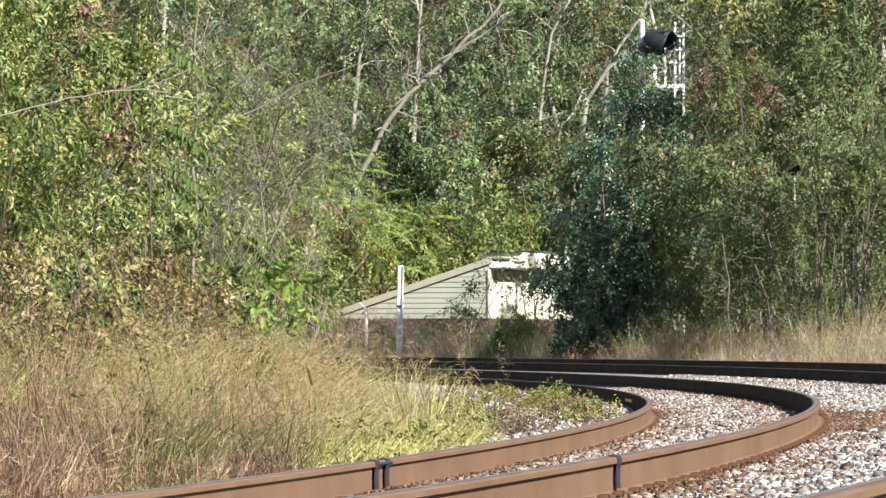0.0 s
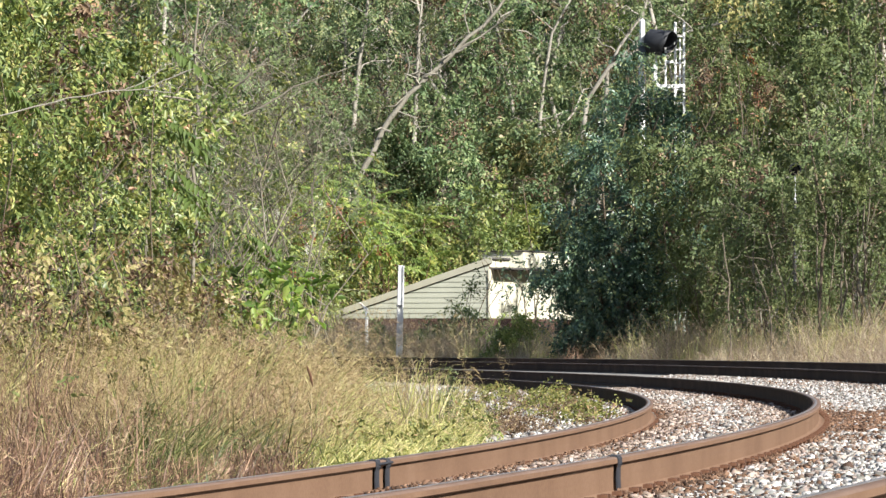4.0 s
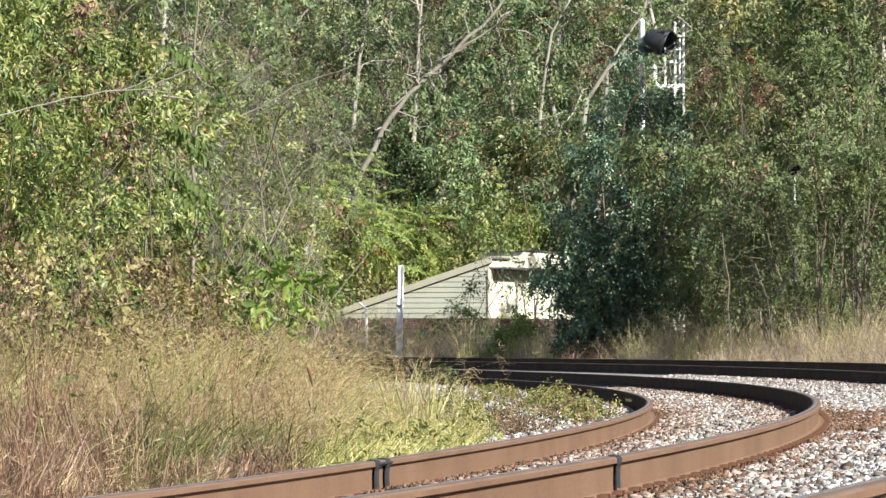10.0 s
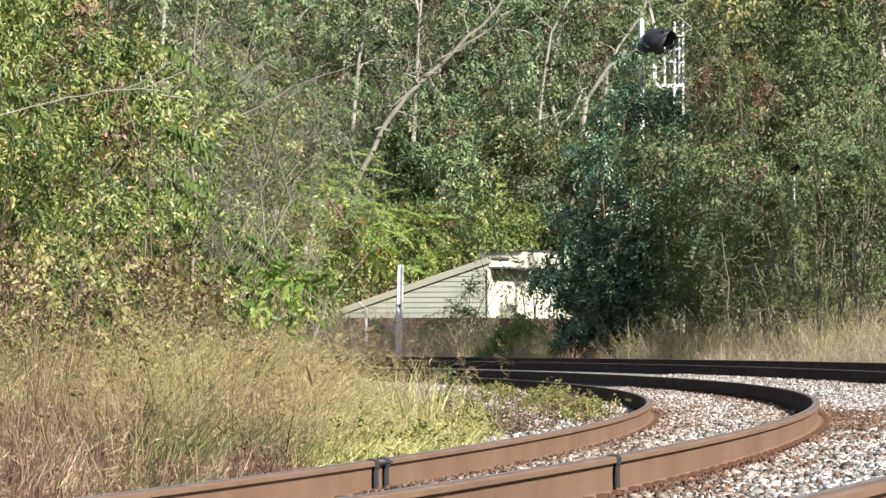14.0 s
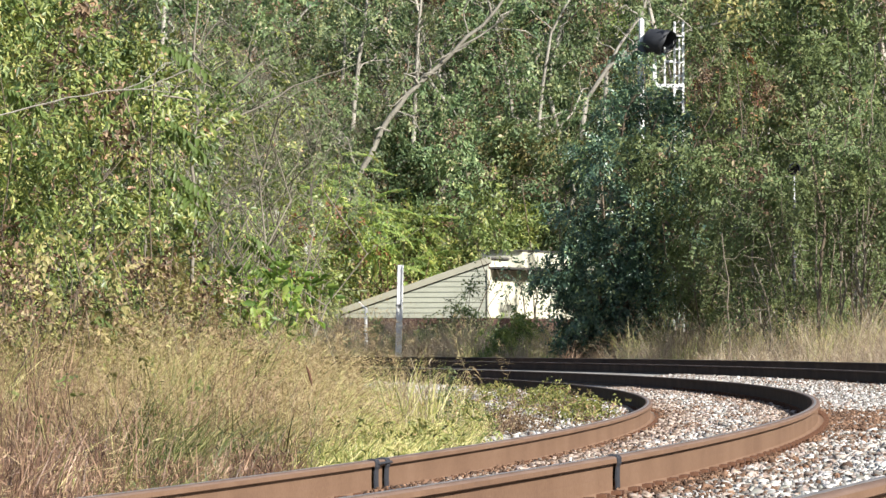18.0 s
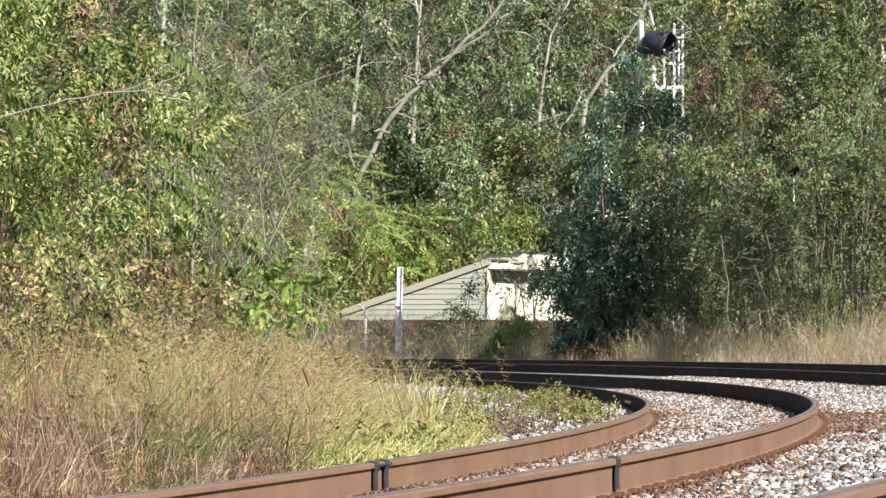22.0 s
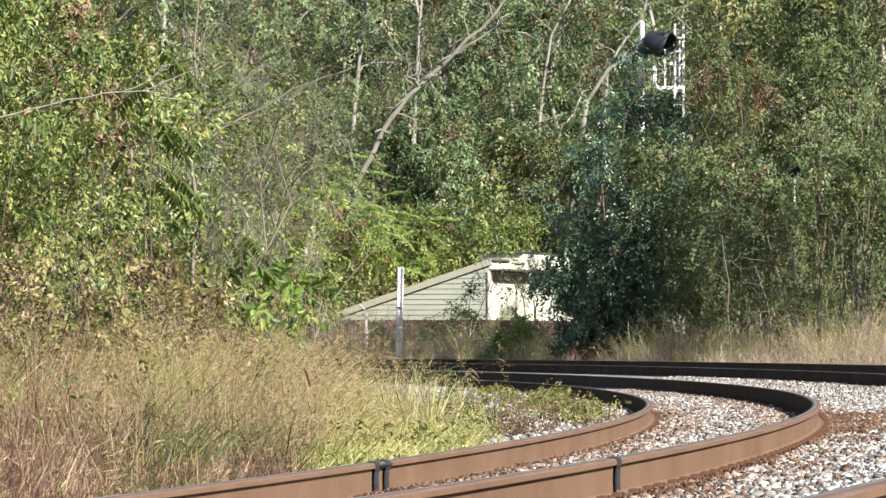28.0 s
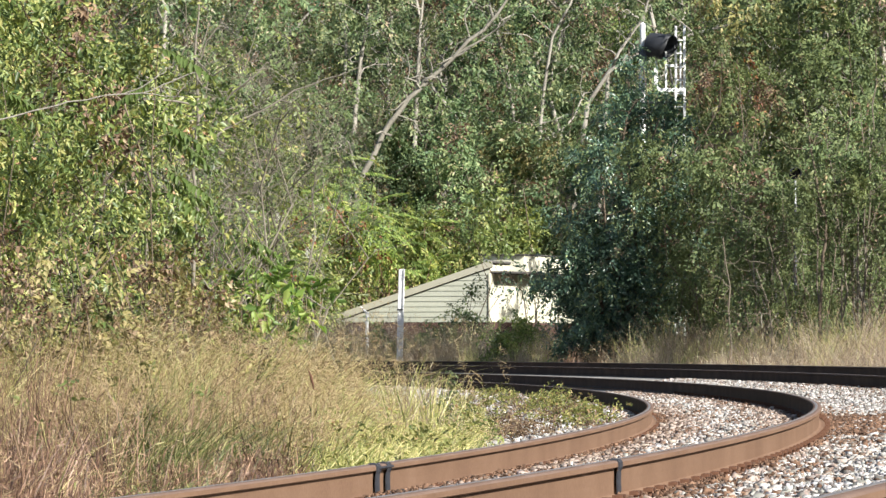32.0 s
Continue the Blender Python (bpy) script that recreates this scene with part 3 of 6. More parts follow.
def build_ballast():
    rng = np.random.default_rng(5)
    soup, rusty = Soup(), Soup()
    for o0, o1, n, y0, y1, pull, size in [(1.62, 3.28, 48000, 17, 92, 1.55, 0.030), (0.12, 1.39, 25000, 26, 84, 1.1, 0.032), (-2.6, -0.12, 16000, 30, 128, 1.0, 0.048),
                                          (3.5, 4.8, 4500, 18, 100, 1.1, 0.05), (5.0, 6.2, 3000, 20, 110, 1.1, 0.05), (-2.4, 6.3, 5000, -4, 17, 1.0, 0.045)]:
        o, x, y = strew(rng, n, o0, o1, y0, y1, pull)
        seen = (np.abs(x) < 0.086 * y + 0.2) | ((y < 17) & (np.min([np.abs(o - r[0]) for r in RAILS], axis=0) > 0.12))
        o, x, y = o[seen], x[seen], y[seen]
        n = len(o)
        z = bed_height(o) + rng.uniform(-0.018, 0.006, n)
        near_rail = np.min([np.abs(o - r[0]) for r in RAILS], axis=0)
        stained = rng.random(n) < np.interp(near_rail, [0.1, 0.4, 0.9], [1.0, 0.6, 0.15]) * np.where((o > 0) & (o < 1.5), 1.3, 0.75)
        for s, pick in ((soup, ~stained), (rusty, stained)):
            stones(s, rng, x[pick], y[pick], z[pick], size)
    chips = Soup()
    for o0, o1, n in ((1.6, 2.0, 5000), (1.6, 2.9, 9000), (0.12, 1.4, 11000), (-0.6, -0.12, 1200), (1.575, 1.68, 7000), (0.072, 0.17, 5000)):
        o, x, y = strew(rng, n, o0, o1, 17, 80, 1.4)
        drift = np.array([noise.noise((a * 2.2, b * 0.35, 4.0)) for a, b in zip(x, y)]) > (0.2 if o1 - o0 > 1 else -0.1)
        o, x, y = o[drift], x[drift], y[drift]
        n = len(o)
        stones(chips, rng, x, y, bed_height(o) + rng.uniform(-0.012, 0.014, n) + np.where(np.min([np.abs(o - r[0]) for r in RAILS], axis=0) < 0.2, 0.006, 0.0), 0.014 if o1 - o0 < 0.15 else 0.023)
    # a drift of rust and dirt outside the curve's crown
    o, x, y = strew(rng, 5200, 1.6, 2.25, 39, 50)
    stones(chips, rng, x, y, bed_height(o) + rng.uniform(-0.006, 0.014, 5200), 0.024)
    for s, m, label in ((chips, CHIP, "brown rust flakes and dead leaf bits among the stones"), (soup, STONE, "pale grey crushed stone ballast between the rails"), (rusty, STONE_RUSTY, "rust-stained crushed stone ballast along the rails")):
        me = s.mesh("ballast_stones")
        me.materials.append(m)
        tagged(new("ballast_stones", me), label, "gravel", kind="stuff")


# ---- grasses and weeds ----
def blades(soup, rng, x, y, z, height, width, bend=0.5, face=None):
    """Arching blades in three joints, tapering to a point."""
    n = len(x)
    a = rng.uniform(0, 6.283, n)
    lean = rng.uniform(0.1, 1.0, n) * bend
    d = np.stack([np.cos(a), np.sin(a), np.zeros(n)], -1)
    s = np.stack([-np.sin(a + 0.8), np.cos(a + 0.8), np.zeros(n)], -1)
    base = np.stack([x, y, z], -1)
    rows = []
    for t, w in ((0, 1.0), (0.4, 0.85), (0.75, 0.5), (1.0, 0)):
        c = base + np.array([0, 0, 1.0]) * (height * (t - 0.35 * lean * t ** 3))[:, None] + d * (height * lean * t ** 2 * 0.8)[:, None]
        if w:
            rows += [c + s * (width * w * 0.5)[:, None], c - s * (width * w * 0.5)[:, None]]
        else:
            rows.append(c)
    v = np.stack(rows, 1).reshape(-1, 3)
    k = np.arange(n)[:, None] * 7
    soup.add(v, tris=k + [4, 5, 6], quads=np.concatenate([k + [0, 1, 3, 2], k + [2, 3, 5, 4]]))
    return rows[-1], d


def plumes(soup, rng, tips, dirs, length, hairs=7, spread=0.35):
    """Airy seed heads: hair-fine slivers round the end of each stalk."""
    n = len(tips)
    t = np.repeat(tips, hairs, 0)
    d = np.repeat(dirs, hairs, 0)
    k = n * hairs
    back = rng.uniform(0, 1, k)[:, None]
    c = t - (np.array([0, 0, 1.0]) - d * 0.5) * back * length
    out = unit(rng.normal(size=(k, 3)) * [1, 1, 0.6] + d * 0.5 + np.array([0, 0, 0.5]))
    L = (length * spread * (0.4 + back[:, 0]) * rng.uniform(0.5, 1.2, k))[:, None]
    s = unit(np.cross(out, rng.normal(size=(k, 3)))) * 0.0017
    v = np.stack([c - s, c + s, c + out * L - s * 0.6, c + out * L + s * 0.6], 1).reshape(-1, 3)
    i = np.arange(k)[:, None] * 4
    soup.add(v, quads=i + [0, 1, 3, 2])


def grass_field(name, rng, n, o0, o1, y0, y1, height, material, label, width=0.005, plume=0.0, keep=None, bend=0.6, pull=1.0):
    o, x, y = strew(rng, n, o0, o1, y0, y1, pull)
    clump = np.array([noise.noise((a * 0.9, b * 0.45, 3.1)) for a, b in zip(x, y)])
    h = height(o, y) * (1 + 0.9 * clump) * rng.uniform(0.6, 1.15, n)
    ok = h > 0.05
    if keep is not None:
        ok &= keep(o, y, clump)
    o, x, y, h = o[ok], x[ok], y[ok], h[ok]
    z = np.maximum(land(x, y), np.where((o > -2.6) & (o < 6.6), bed_height(o), -9)) - 0.02
    soup = Soup()
    tips, d = blades(soup, rng, x, y, z, h, width * rng.uniform(0.6, 1.4, len(x)), bend)
    me = soup.mesh(name)
    me.materials.append(material)
    field = tagged(new(name, me), label, "grass", kind="stuff")
    if plume:
        pick = rng.random(len(tips)) < plume
        s2 = Soup()
        plumes(s2, rng, tips[pick], d[pick], 0.24)
        me = s2.mesh("seed_plumes")
        me.materials.append(PLUME)
        tagged(new("seed_plumes", me), "hazy tan seed plumes over the dry grass", "grass", kind="stuff")
    return field


def tussocks(name, rng, spots, per, material, label, width=0.008, plume=0.0, splay=0.9, tilt=(0.05, -0.03), frill=0.085, sway=0.42, hairs=18):
    """Grass in fountains: each tussock leans its own way. spots: x, y, z, height, spread."""
    soup, heads = Soup(), Soup()
    for x, y, z, h, spread in spots:
        n = int(per * rng.uniform(0.6, 1.4))
        lean = rng.normal(size=2) * sway + tilt
        px, py = x + rng.normal(size=n) * spread, y + rng.normal(size=n) * spread * 2.0
        a0 = len(soup.v)
        tips, d = blades(soup, rng, px, py, np.full(n, z), h * rng.uniform(0.45, 1.15, n), width * rng.uniform(0.5, 1.3, n), splay)
        v = soup.v[a0]
        t = (v[:, 2] - z)[:, None] ** 2 / max(h, 0.2)
        v[:, :2] += t * lean
        m = int(n * 1.1)
        pick = rng.integers(0, n, m)
        up = rng.uniform(0.15, 0.95, m)[:, None]
        mid = np.stack([px, py, np.full(n, z)], -1)[pick] * (1 - up) + tips[pick] * up
        mid[:, :2] += ((mid[:, 2:] - z) ** 2 / max(h, 0.2)) * lean
        leaves(soup, rng, mid, rng.normal(size=(m, 3)) + [0.3, -0.4, 0.3], frill, 0.095, 0.05, False, rng.normal(size=(m, 3)) * (0.4 + 0.7 * sway) + [0.2, 0, 0.9 - sway])
        if plume:
            pick = rng.random(n) < plume
            tp = tips[pick]
            tp = tp + np.concatenate([((tp[:, 2:] - z) ** 2 / max(h, 0.2)) * lean, np.zeros((len(tp), 1))], 1)
            plumes(heads, rng, tp, d[pick], 0.26, hairs, 0.32)
    me = soup.mesh(name)
    me.materials.append(material)
    tagged(new(name, me), label, "grass", kind="stuff")
    if plume:
        me = heads.mesh("seed_plumes")
        me.materials.append(PLUME)
        tagged(new("seed_plumes", me), "hazy tan seed plumes over the dry grass", "grass", kind="stuff")


def build_grass():
    rng = np.random.default_rng(21)
    sorts = {k: [] for k in ("dry", "red", "lush", "plume", "deep")}
    while sum(len(v) for v in sorts.values()) < 1250:
        y = 18 + 46 * rng.random() ** 1.15
        edge = float(np.interp(y, [18, 24, 30, 36, 45, 60], [-0.45, -0.5, -0.55, -0.9, -1.9, -2.9]))
        o = edge - 5.0 * rng.random() ** 1.2
        x = float(on_curve(o, y))
        if x < -0.095 * y or x > 0.02 * y:
            continue
        z = float(max(land(x, y), bed_height(o) if o > -2.6 else -9)) - 0.03
        c = noise.noise((x * 0.9, y * 0.25, 1.7)) + rng.normal() * 0.15
        h = float(np.clip(0.17 + 0.62 * (edge - o), 0.12, 1.12)) * (1 + 0.4 * noise.noise((x * 1.1, y * 0.3, 6.0))) * float(np.interp(y, [18, 26, 36], [0.42, 0.58, 1.0]))
        h *= rng.uniform(0.5, 1.1) * float(np.interp(noise.noise((x * 1.7, y * 0.45, 9.0)), [-0.3, 0.1], [0.42, 1.12]))
        u = x / y + 0.012 * c
        near = y < float(np.interp(u, [-0.08, -0.05, -0.038, -0.02], [43, 37, 41, 37]))
        if u > (-0.021 if y > 24 else -0.012):
            odds = [("lush", 0.72), ("dry", 0.28)]
        elif near and u > -0.040:
            odds = [("red", 0.84), ("deep", 0.12), ("dry", 0.04)]
        elif near and u > -0.064:
            odds = [("red", 0.42), ("deep", 0.36), ("lush", 0.10), ("dry", 0.12)] if y > 34 else [("red", 0.62), ("deep", 0.38)]
        elif near:
            odds = [("red", 0.8), ("dry", 0.15), ("lush", 0.05)] if y > 34 else [("red", 0.85), ("dry", 0.15)]
        elif u > -0.045:
            odds = [("plume", 0.7), ("lush", 0.15), ("dry", 0.15)]
        else:
            odds = [("dry", 0.36), ("plume", 0.2), ("lush", 0.36), ("red", 0.08)]
        if y < 26:
            odds = [("red", 0.9), ("dry", 0.1)] if u < -0.012 else [("dry", 1.0)]
        pick, sort = rng.random(), odds[-1][0]
        for name, share in odds:
            if pick < share:
                sort = name
                break
            pick -= share
        sorts[sort].append((x, y, z, h * (0.85 if sort == "lush" else 1.0), 0.07 + 0.05 * rng.random()))
    for _ in range(900):
        y = rng.uniform(25, 66)
        edge = float(np.interp(y, [24, 30, 36, 45, 55, 66], [-0.45, -0.5, -0.8, -1.6, -1.9, -2.0]))
        o = edge - 1.5 * rng.random() ** 1.3
        x = float(on_curve(o, y))
        if x < -0.024 * y:
            continue
        z = float(max(land(x, y), bed_height(o))) - 0.03
        sorts["lush" if rng.random() < 0.8 else "dry"].append((x, y, z, (0.2 if y < 40 else 0.3) + 0.27 * (edge - o) * rng.uniform(0.6, 1.6), 0.06 + 0.05 * rng.random()))
    for _ in range(300):
        y = rng.uniform(42, 60)
        x = rng.uniform(-0.027, 0.003) * y
        z = float(max(land(x, y), bed_height(offset_of(x, y)) if offset_of(x, y) > -2.6 else -9)) - 0.03
        if offset_of(x, y) > -0.9:
            continue
        h = float(np.interp(x / y, [-0.027, -0.019, -0.012, 0.003], [1.15, 0.72, 0.46, 0.42])) * rng.uniform(0.4, 1.1)
        sorts["plume" if x < -0.022 * y and rng.random() < 0.6 else "lush" if rng.random() < 0.5 else "dry"].append((x, y, z, h, 0.08))
    for _ in range(90):
        y = rng.uniform(45, 55)
        x = rng.uniform(-0.038, -0.026) * y
        sorts["plume" if rng.random() < 0.55 else "dry"].append((x, y, float(land(x, y)) - 0.03, rng.uniform(0.9, 1.45), 0.09))
    for _ in range(240):
        y = rng.uniform(45, 59)
        x = rng.uniform(-0.083, -0.028) * y
        sorts[("plume", "dry", "lush")[int(rng.choice(3, p=[0.45, 0.3, 0.25]))]].append((x, y, float(land(x, y)) - 0.03, rng.uniform(0.7, 1.35), 0.1))
    for _ in range(70):
        y = rng.uniform(43, 51)
        x = rng.uniform(-0.07, -0.038) * y
        sorts["plume" if rng.random() < 0.6 else "dry"].append((x, y, float(land(x, y)) - 0.03, rng.uniform(1.0, 1.6), 0.1))
    deep = []
    for _ in range(44):
        y = rng.uniform(28.5, 34)
        x = (-0.0525 + rng.normal() * 0.0045) * y
        deep.append((x, y, float(land(x, y)) - 0.03, rng.uniform(0.5, 0.85), 0.06))
    tussocks("deep_green_grass", rng, deep + sorts["deep"], 44, DEEP_GRASS, "deep green grass in a hollow of the dry drift", 0.009, 0.0, 0.8, (0.6, -0.05), 0.075)
    tussocks("dry_grass", rng, sorts["dry"], 34, DRY_GRASS, "tall dry tan grass along the inside of the curve", 0.007, 0.06, 1.6)
    tussocks("russet_grass", rng, sorts["red"], 54, RED_GRASS, "tangled russet dead grass close to the rail", 0.0065, 0.07, 0.6, (0.1, -0.03), 0.075, 0.16)
    tussocks("green_grass", rng, sorts["lush"], 46, LUSH_GRASS, "fresh yellow-green grass beside the rail", 0.011, 0.0, 1.3, (0.4, -0.03), 0.075)
    tussocks("plumed_grass", rng, sorts["plume"], 30, DRY_GRASS, "soft plumed grass in a hazy tan drift", 0.0035, 0.55, 1.2, (0.25, -0.03), 0.05)
    # tall straw standing where the verge runs out beside the inner rail
    straw = []
    for _ in range(64):
        y = rng.uniform(43, 52)
        u = rng.uniform(-0.018, 0.004)
        x = u * y
        h = float(np.interp(u, [-0.018, -0.009, -0.002, 0.004], [0.65, 1.0, 0.85, 0.4])) * rng.uniform(0.45, 1.1)
        straw.append((x, y, float(max(land(x, y), bed_height(offset_of(x, y)) if offset_of(x, y) > -2.6 else -9)) - 0.03, h, 0.06))
    tussocks("straw_grass", rng, straw[::2], 22, PALE_GRASS, "tall bleached straw standing beside the inner rail", 0.009, 0.0, 0.7, (0.0, 0.0), 0.085, 0.2)
    tussocks("green_grass", rng, straw[1::2], 22, LUSH_GRASS, "tall yellow-green grass standing beside the inner rail", 0.009, 0.0, 0.6, (0.0, 0.0), 0.085, 0.2)
    grass_field("dry_grass", rng, 2600, -6.5, -2.2, 58, 100, lambda o, y: np.clip(0.12 + 0.22 * (-o - 2.3), 0.1, 0.9), LUSH_GRASS, "straw-coloured grass stalks inside the curve", 0.009, 0.15, None, 0.7)
    grass_field("short_grass", rng, 8000, -5.5, -1.7, 62, 130, lambda o, y: 0.16 + 0.1 * np.clip(-o - 2, 0, 3), LUSH_GRASS, "short straw and green grass on the slope of the bed", 0.010, 0.0, None, 1.0)
    # the strip beyond the outer track, in drifts of pale, russet and green
    strip = {k: [] for k in ("pale", "red", "green")}
    for _ in range(620):
        y = rng.uniform(78, 150)
        o = rng.uniform(6.0, 9.4)
        x = float(on_curve(o, y))
        if abs(x) > 0.09 * y:
            continue
        c = noise.noise((x * 0.5, y * 0.16, 2.0)) + rng.normal() * 0.12
        h = (0.85 + 0.4 * min(max(o - 6.1, 0), 1.2)) * rng.uniform(0.55, 1.15) * (1 + 0.5 * noise.noise((x * 0.7, y * 0.2, 5.0)))
        if y > 108 and (abs(x / y + 0.0079) < 0.0028 or abs(x / y + 0.0143) < 0.002):
            h *= 0.25                             # shortened along the camera's sight lines to the posts
        z = float(max(land(x, y), bed_height(o) if o < 6.6 else -9)) - 0.03
        strip["green" if c > 0.17 else "red" if c < -0.26 and x < 0.05 * y else "pale"].append((x, y, z, h, 0.14))
    tussocks("dry_grass", rng, strip["pale"], 46, PALE_GRASS, "bleached hazy tan grass beyond the outer rail", 0.010, 0.3, 1.2, hairs=9)
    tussocks("russet_grass", rng, strip["red"], 46, RED_GRASS, "dull russet grass beyond the outer rail", 0.010, 0.3, 1.3, hairs=9)
    tussocks("green_grass", rng, strip["green"], 40, LUSH_GRASS, "green weeds among dry grass beyond the outer rail", 0.012, 0.1, 1.1)
    grass_field("dead_weeds", rng, 9500, 6.6, 10.5, 126, 154, lambda o, y: 0.95 + 0.0 * o, PALE_GRASS, "hazy dead weeds before the house", 0.012, 0.6, lambda o, y, c: (c > -0.25) & ((y > 143.5) | (np.abs(on_curve(o, y) + 1.08) > 0.75)), 1.4)
    grass_field("dead_weeds", rng, 9000, 7.0, 12.0, 145, 157, lambda o, y: 1.3 + 0.0 * o, GREY_WEED, "grey-brown dead weeds at the foot of a house wall", 0.014, 0.25, lambda o, y, c: (c > -0.3) & (np.abs(on_curve(o, y) + 1.3) < 2.2) & ((y > 147.2) | (np.abs(on_curve(o, y) + 2.1) > 0.22)), 1.0)


# ---- trees and shrubs ----
def wander(rng, a, b, n, amount):
    """A crooked line from a to b."""
    t = np.linspace(0, 1, n)[:, None]
    p = np.asarray(a) * (1 - t) + np.asarray(b) * t
    j = np.cumsum(rng.normal(size=(n, 3)), 0)
    j -= j[0] * (1 - t) + j[-1] * t
    return p + j * amount * np.linalg.norm(np.subtract(b, a)) * 0.12


def grow(rng, wood, line, r0, limbs, limb_len, rise=0.45, first=0.3, twigs=4, forks=True, droop=0.0):
    """Trunk along a line, limbs and twigs; returns the places where leaves hang."""
    line = np.asarray(line, float)
    n = len(line)
    tube(wood, line, np.linspace(r0, r0 * 0.3, n), 7)
    anchors = []
    for k in range(limbs):
        t = first + (1 - first) * (k + rng.random()) / limbs
        f = t * (n - 1)
        i = min(int(f), n - 2)
        at = line[i] * (1 - (f - i)) + line[i + 1] * (f - i)
        a = k * 2.4 + rng.uniform(-0.5, 0.5)
        L = limb_len * (1.15 - 0.65 * t) * rng.uniform(0.7, 1.2)
        way = np.array([math.cos(a), math.sin(a), rise * rng.uniform(0.4, 1.6)])
        end = at + unit(way) * L - np.array([0, 0, droop * L])
        lm = wander(rng, at, end, 5, 0.6)
        r = r0 * (0.42 - 0.22 * t)
        tube(wood, lm, np.linspace(r, r * 0.3, 5), 5)
        anchors.append(lm[2:])
        for j in range(twigs):
            s = rng.uniform(0.3, 1.0) * 3.99
            q = int(s)
            b = lm[q] * (1 - (s - q)) + lm[min(q + 1, 4)] * (s - q)
            e = b + unit(rng.normal(size=3) + way * 0.9) * L * rng.uniform(0.25, 0.5)
            tw = wander(rng, b, e, 4, 0.8)
            tube(wood, tw, np.linspace(r * 0.35, r * 0.12, 4), 3)
            anchors.append(tw[1:])
    anchors.append(line[-2:])
    return np.concatenate(anchors)


def clothe(rng, anchors, count, size, sigma, shaped=False, up=0.55, aspect=0.55, per=13, droop=0.7):
    """Leaves on hanging sprays: boughs of sprays round the anchors, each spray with leaves to both sides of its twig."""
    soup = Soup()
    nb, ns = max(6, count // 110), max(8, count // per)
    weight = rng.gamma(0.5, 1.0, len(anchors))
    bough = anchors[rng.choice(len(anchors), nb, p=weight / weight.sum())] + rng.normal(size=(nb, 3)) * sigma * 0.5
    mid = anchors.mean(0)
    out = unit((bough - mid) * [1, 1, 0.4])
    face = unit(rng.normal(size=(nb, 3)) * 0.55 + out * 0.7 + [0, 0, up])
    b = rng.integers(0, nb, ns)
    start = bough[b] + rng.normal(size=(ns, 3)) * sigma * rng.uniform(0.6, 1.5, (ns, 1))
    axis = unit(out[b] * 0.5 + rng.normal(size=(ns, 3)) * 0.65 + [0, 0, -droop])
    turn = unit(face[b] + rng.normal(size=(ns, 3)) * 0.4)
    turn = unit(turn - axis * np.sum(turn * axis, 1, keepdims=True))
    side = np.cross(axis, turn)
    k = np.repeat(np.arange(ns), per)
    t = np.tile(np.linspace(0, 1, per), ns)[:, None]
    hand = np.tile(np.where(np.arange(per) % 2, 1.0, -1.0), ns)[:, None]
    n = len(k)
    at = start[k] + axis[k] * t * per * size * 0.30 + side[k] * hand * size * 0.42 + rng.normal(size=(n, 3)) * size * 0.16
    at[:, 2] -= t[:, 0] ** 2 * size * per * 0.07
    way = axis[k] * 0.55 + side[k] * hand * 0.6 + rng.normal(size=(n, 3)) * 0.22 + [0, 0, -0.35 * droop]
    leaves(soup, rng, at, turn[k] + rng.normal(size=(n, 3)) * 0.24, size * (1.1 - 0.35 * t[:, 0]), aspect, 0.3, shaped, way)
    return soup


def build_tree(name, seed, at, line, r0, limbs, limb_len, count, size, sigma, bark, leaf, label, category="tree", group="", rise=0.45, first=0.3, shaped=False, extra=None, twigs=4, up=0.55):
    """A tree or shrub at a place; line: its trunk, relative to the foot."""
    rng = np.random.default_rng(seed)
    ob = thing(name, (at[0], at[1], at[2] if len(at) > 2 else float(land(at[0], at[1])) - 0.05), label, category, group)
    wood = Soup()
    lines = line if isinstance(line[0][0], (tuple, list, np.ndarray)) else [line]
    anchors = np.concatenate([grow(rng, wood, ln, r0 * (1 if k == 0 else 0.7), limbs, limb_len, rise, first, twigs) for k, ln in enumerate(lines)])
    part("trunk", smooth(wood.mesh("trunk")), bark, ob)
    if count:
        part("crown", clothe(rng, anchors, count, size, sigma, shaped, up, 0.42 if shaped else 0.55).mesh("crown"), leaf, ob)
    if extra:
        m2, n2, s2 = extra
        part("yellowing_leaves" if m2 is LEAF_BIG else "red_leaves" if m2 is LEAF_RED else "withered_leaves", clothe(rng, anchors, n2, s2, sigma * 1.1, shaped, up, 0.5, 7).mesh("leaves"), m2, ob)
    return ob


def stem(rng, h, lean=(0.0, 0.0), n=7, crook=0.5):
    return wander(rng, (0, 0, 0), (lean[0], lean[1], h), n, crook)


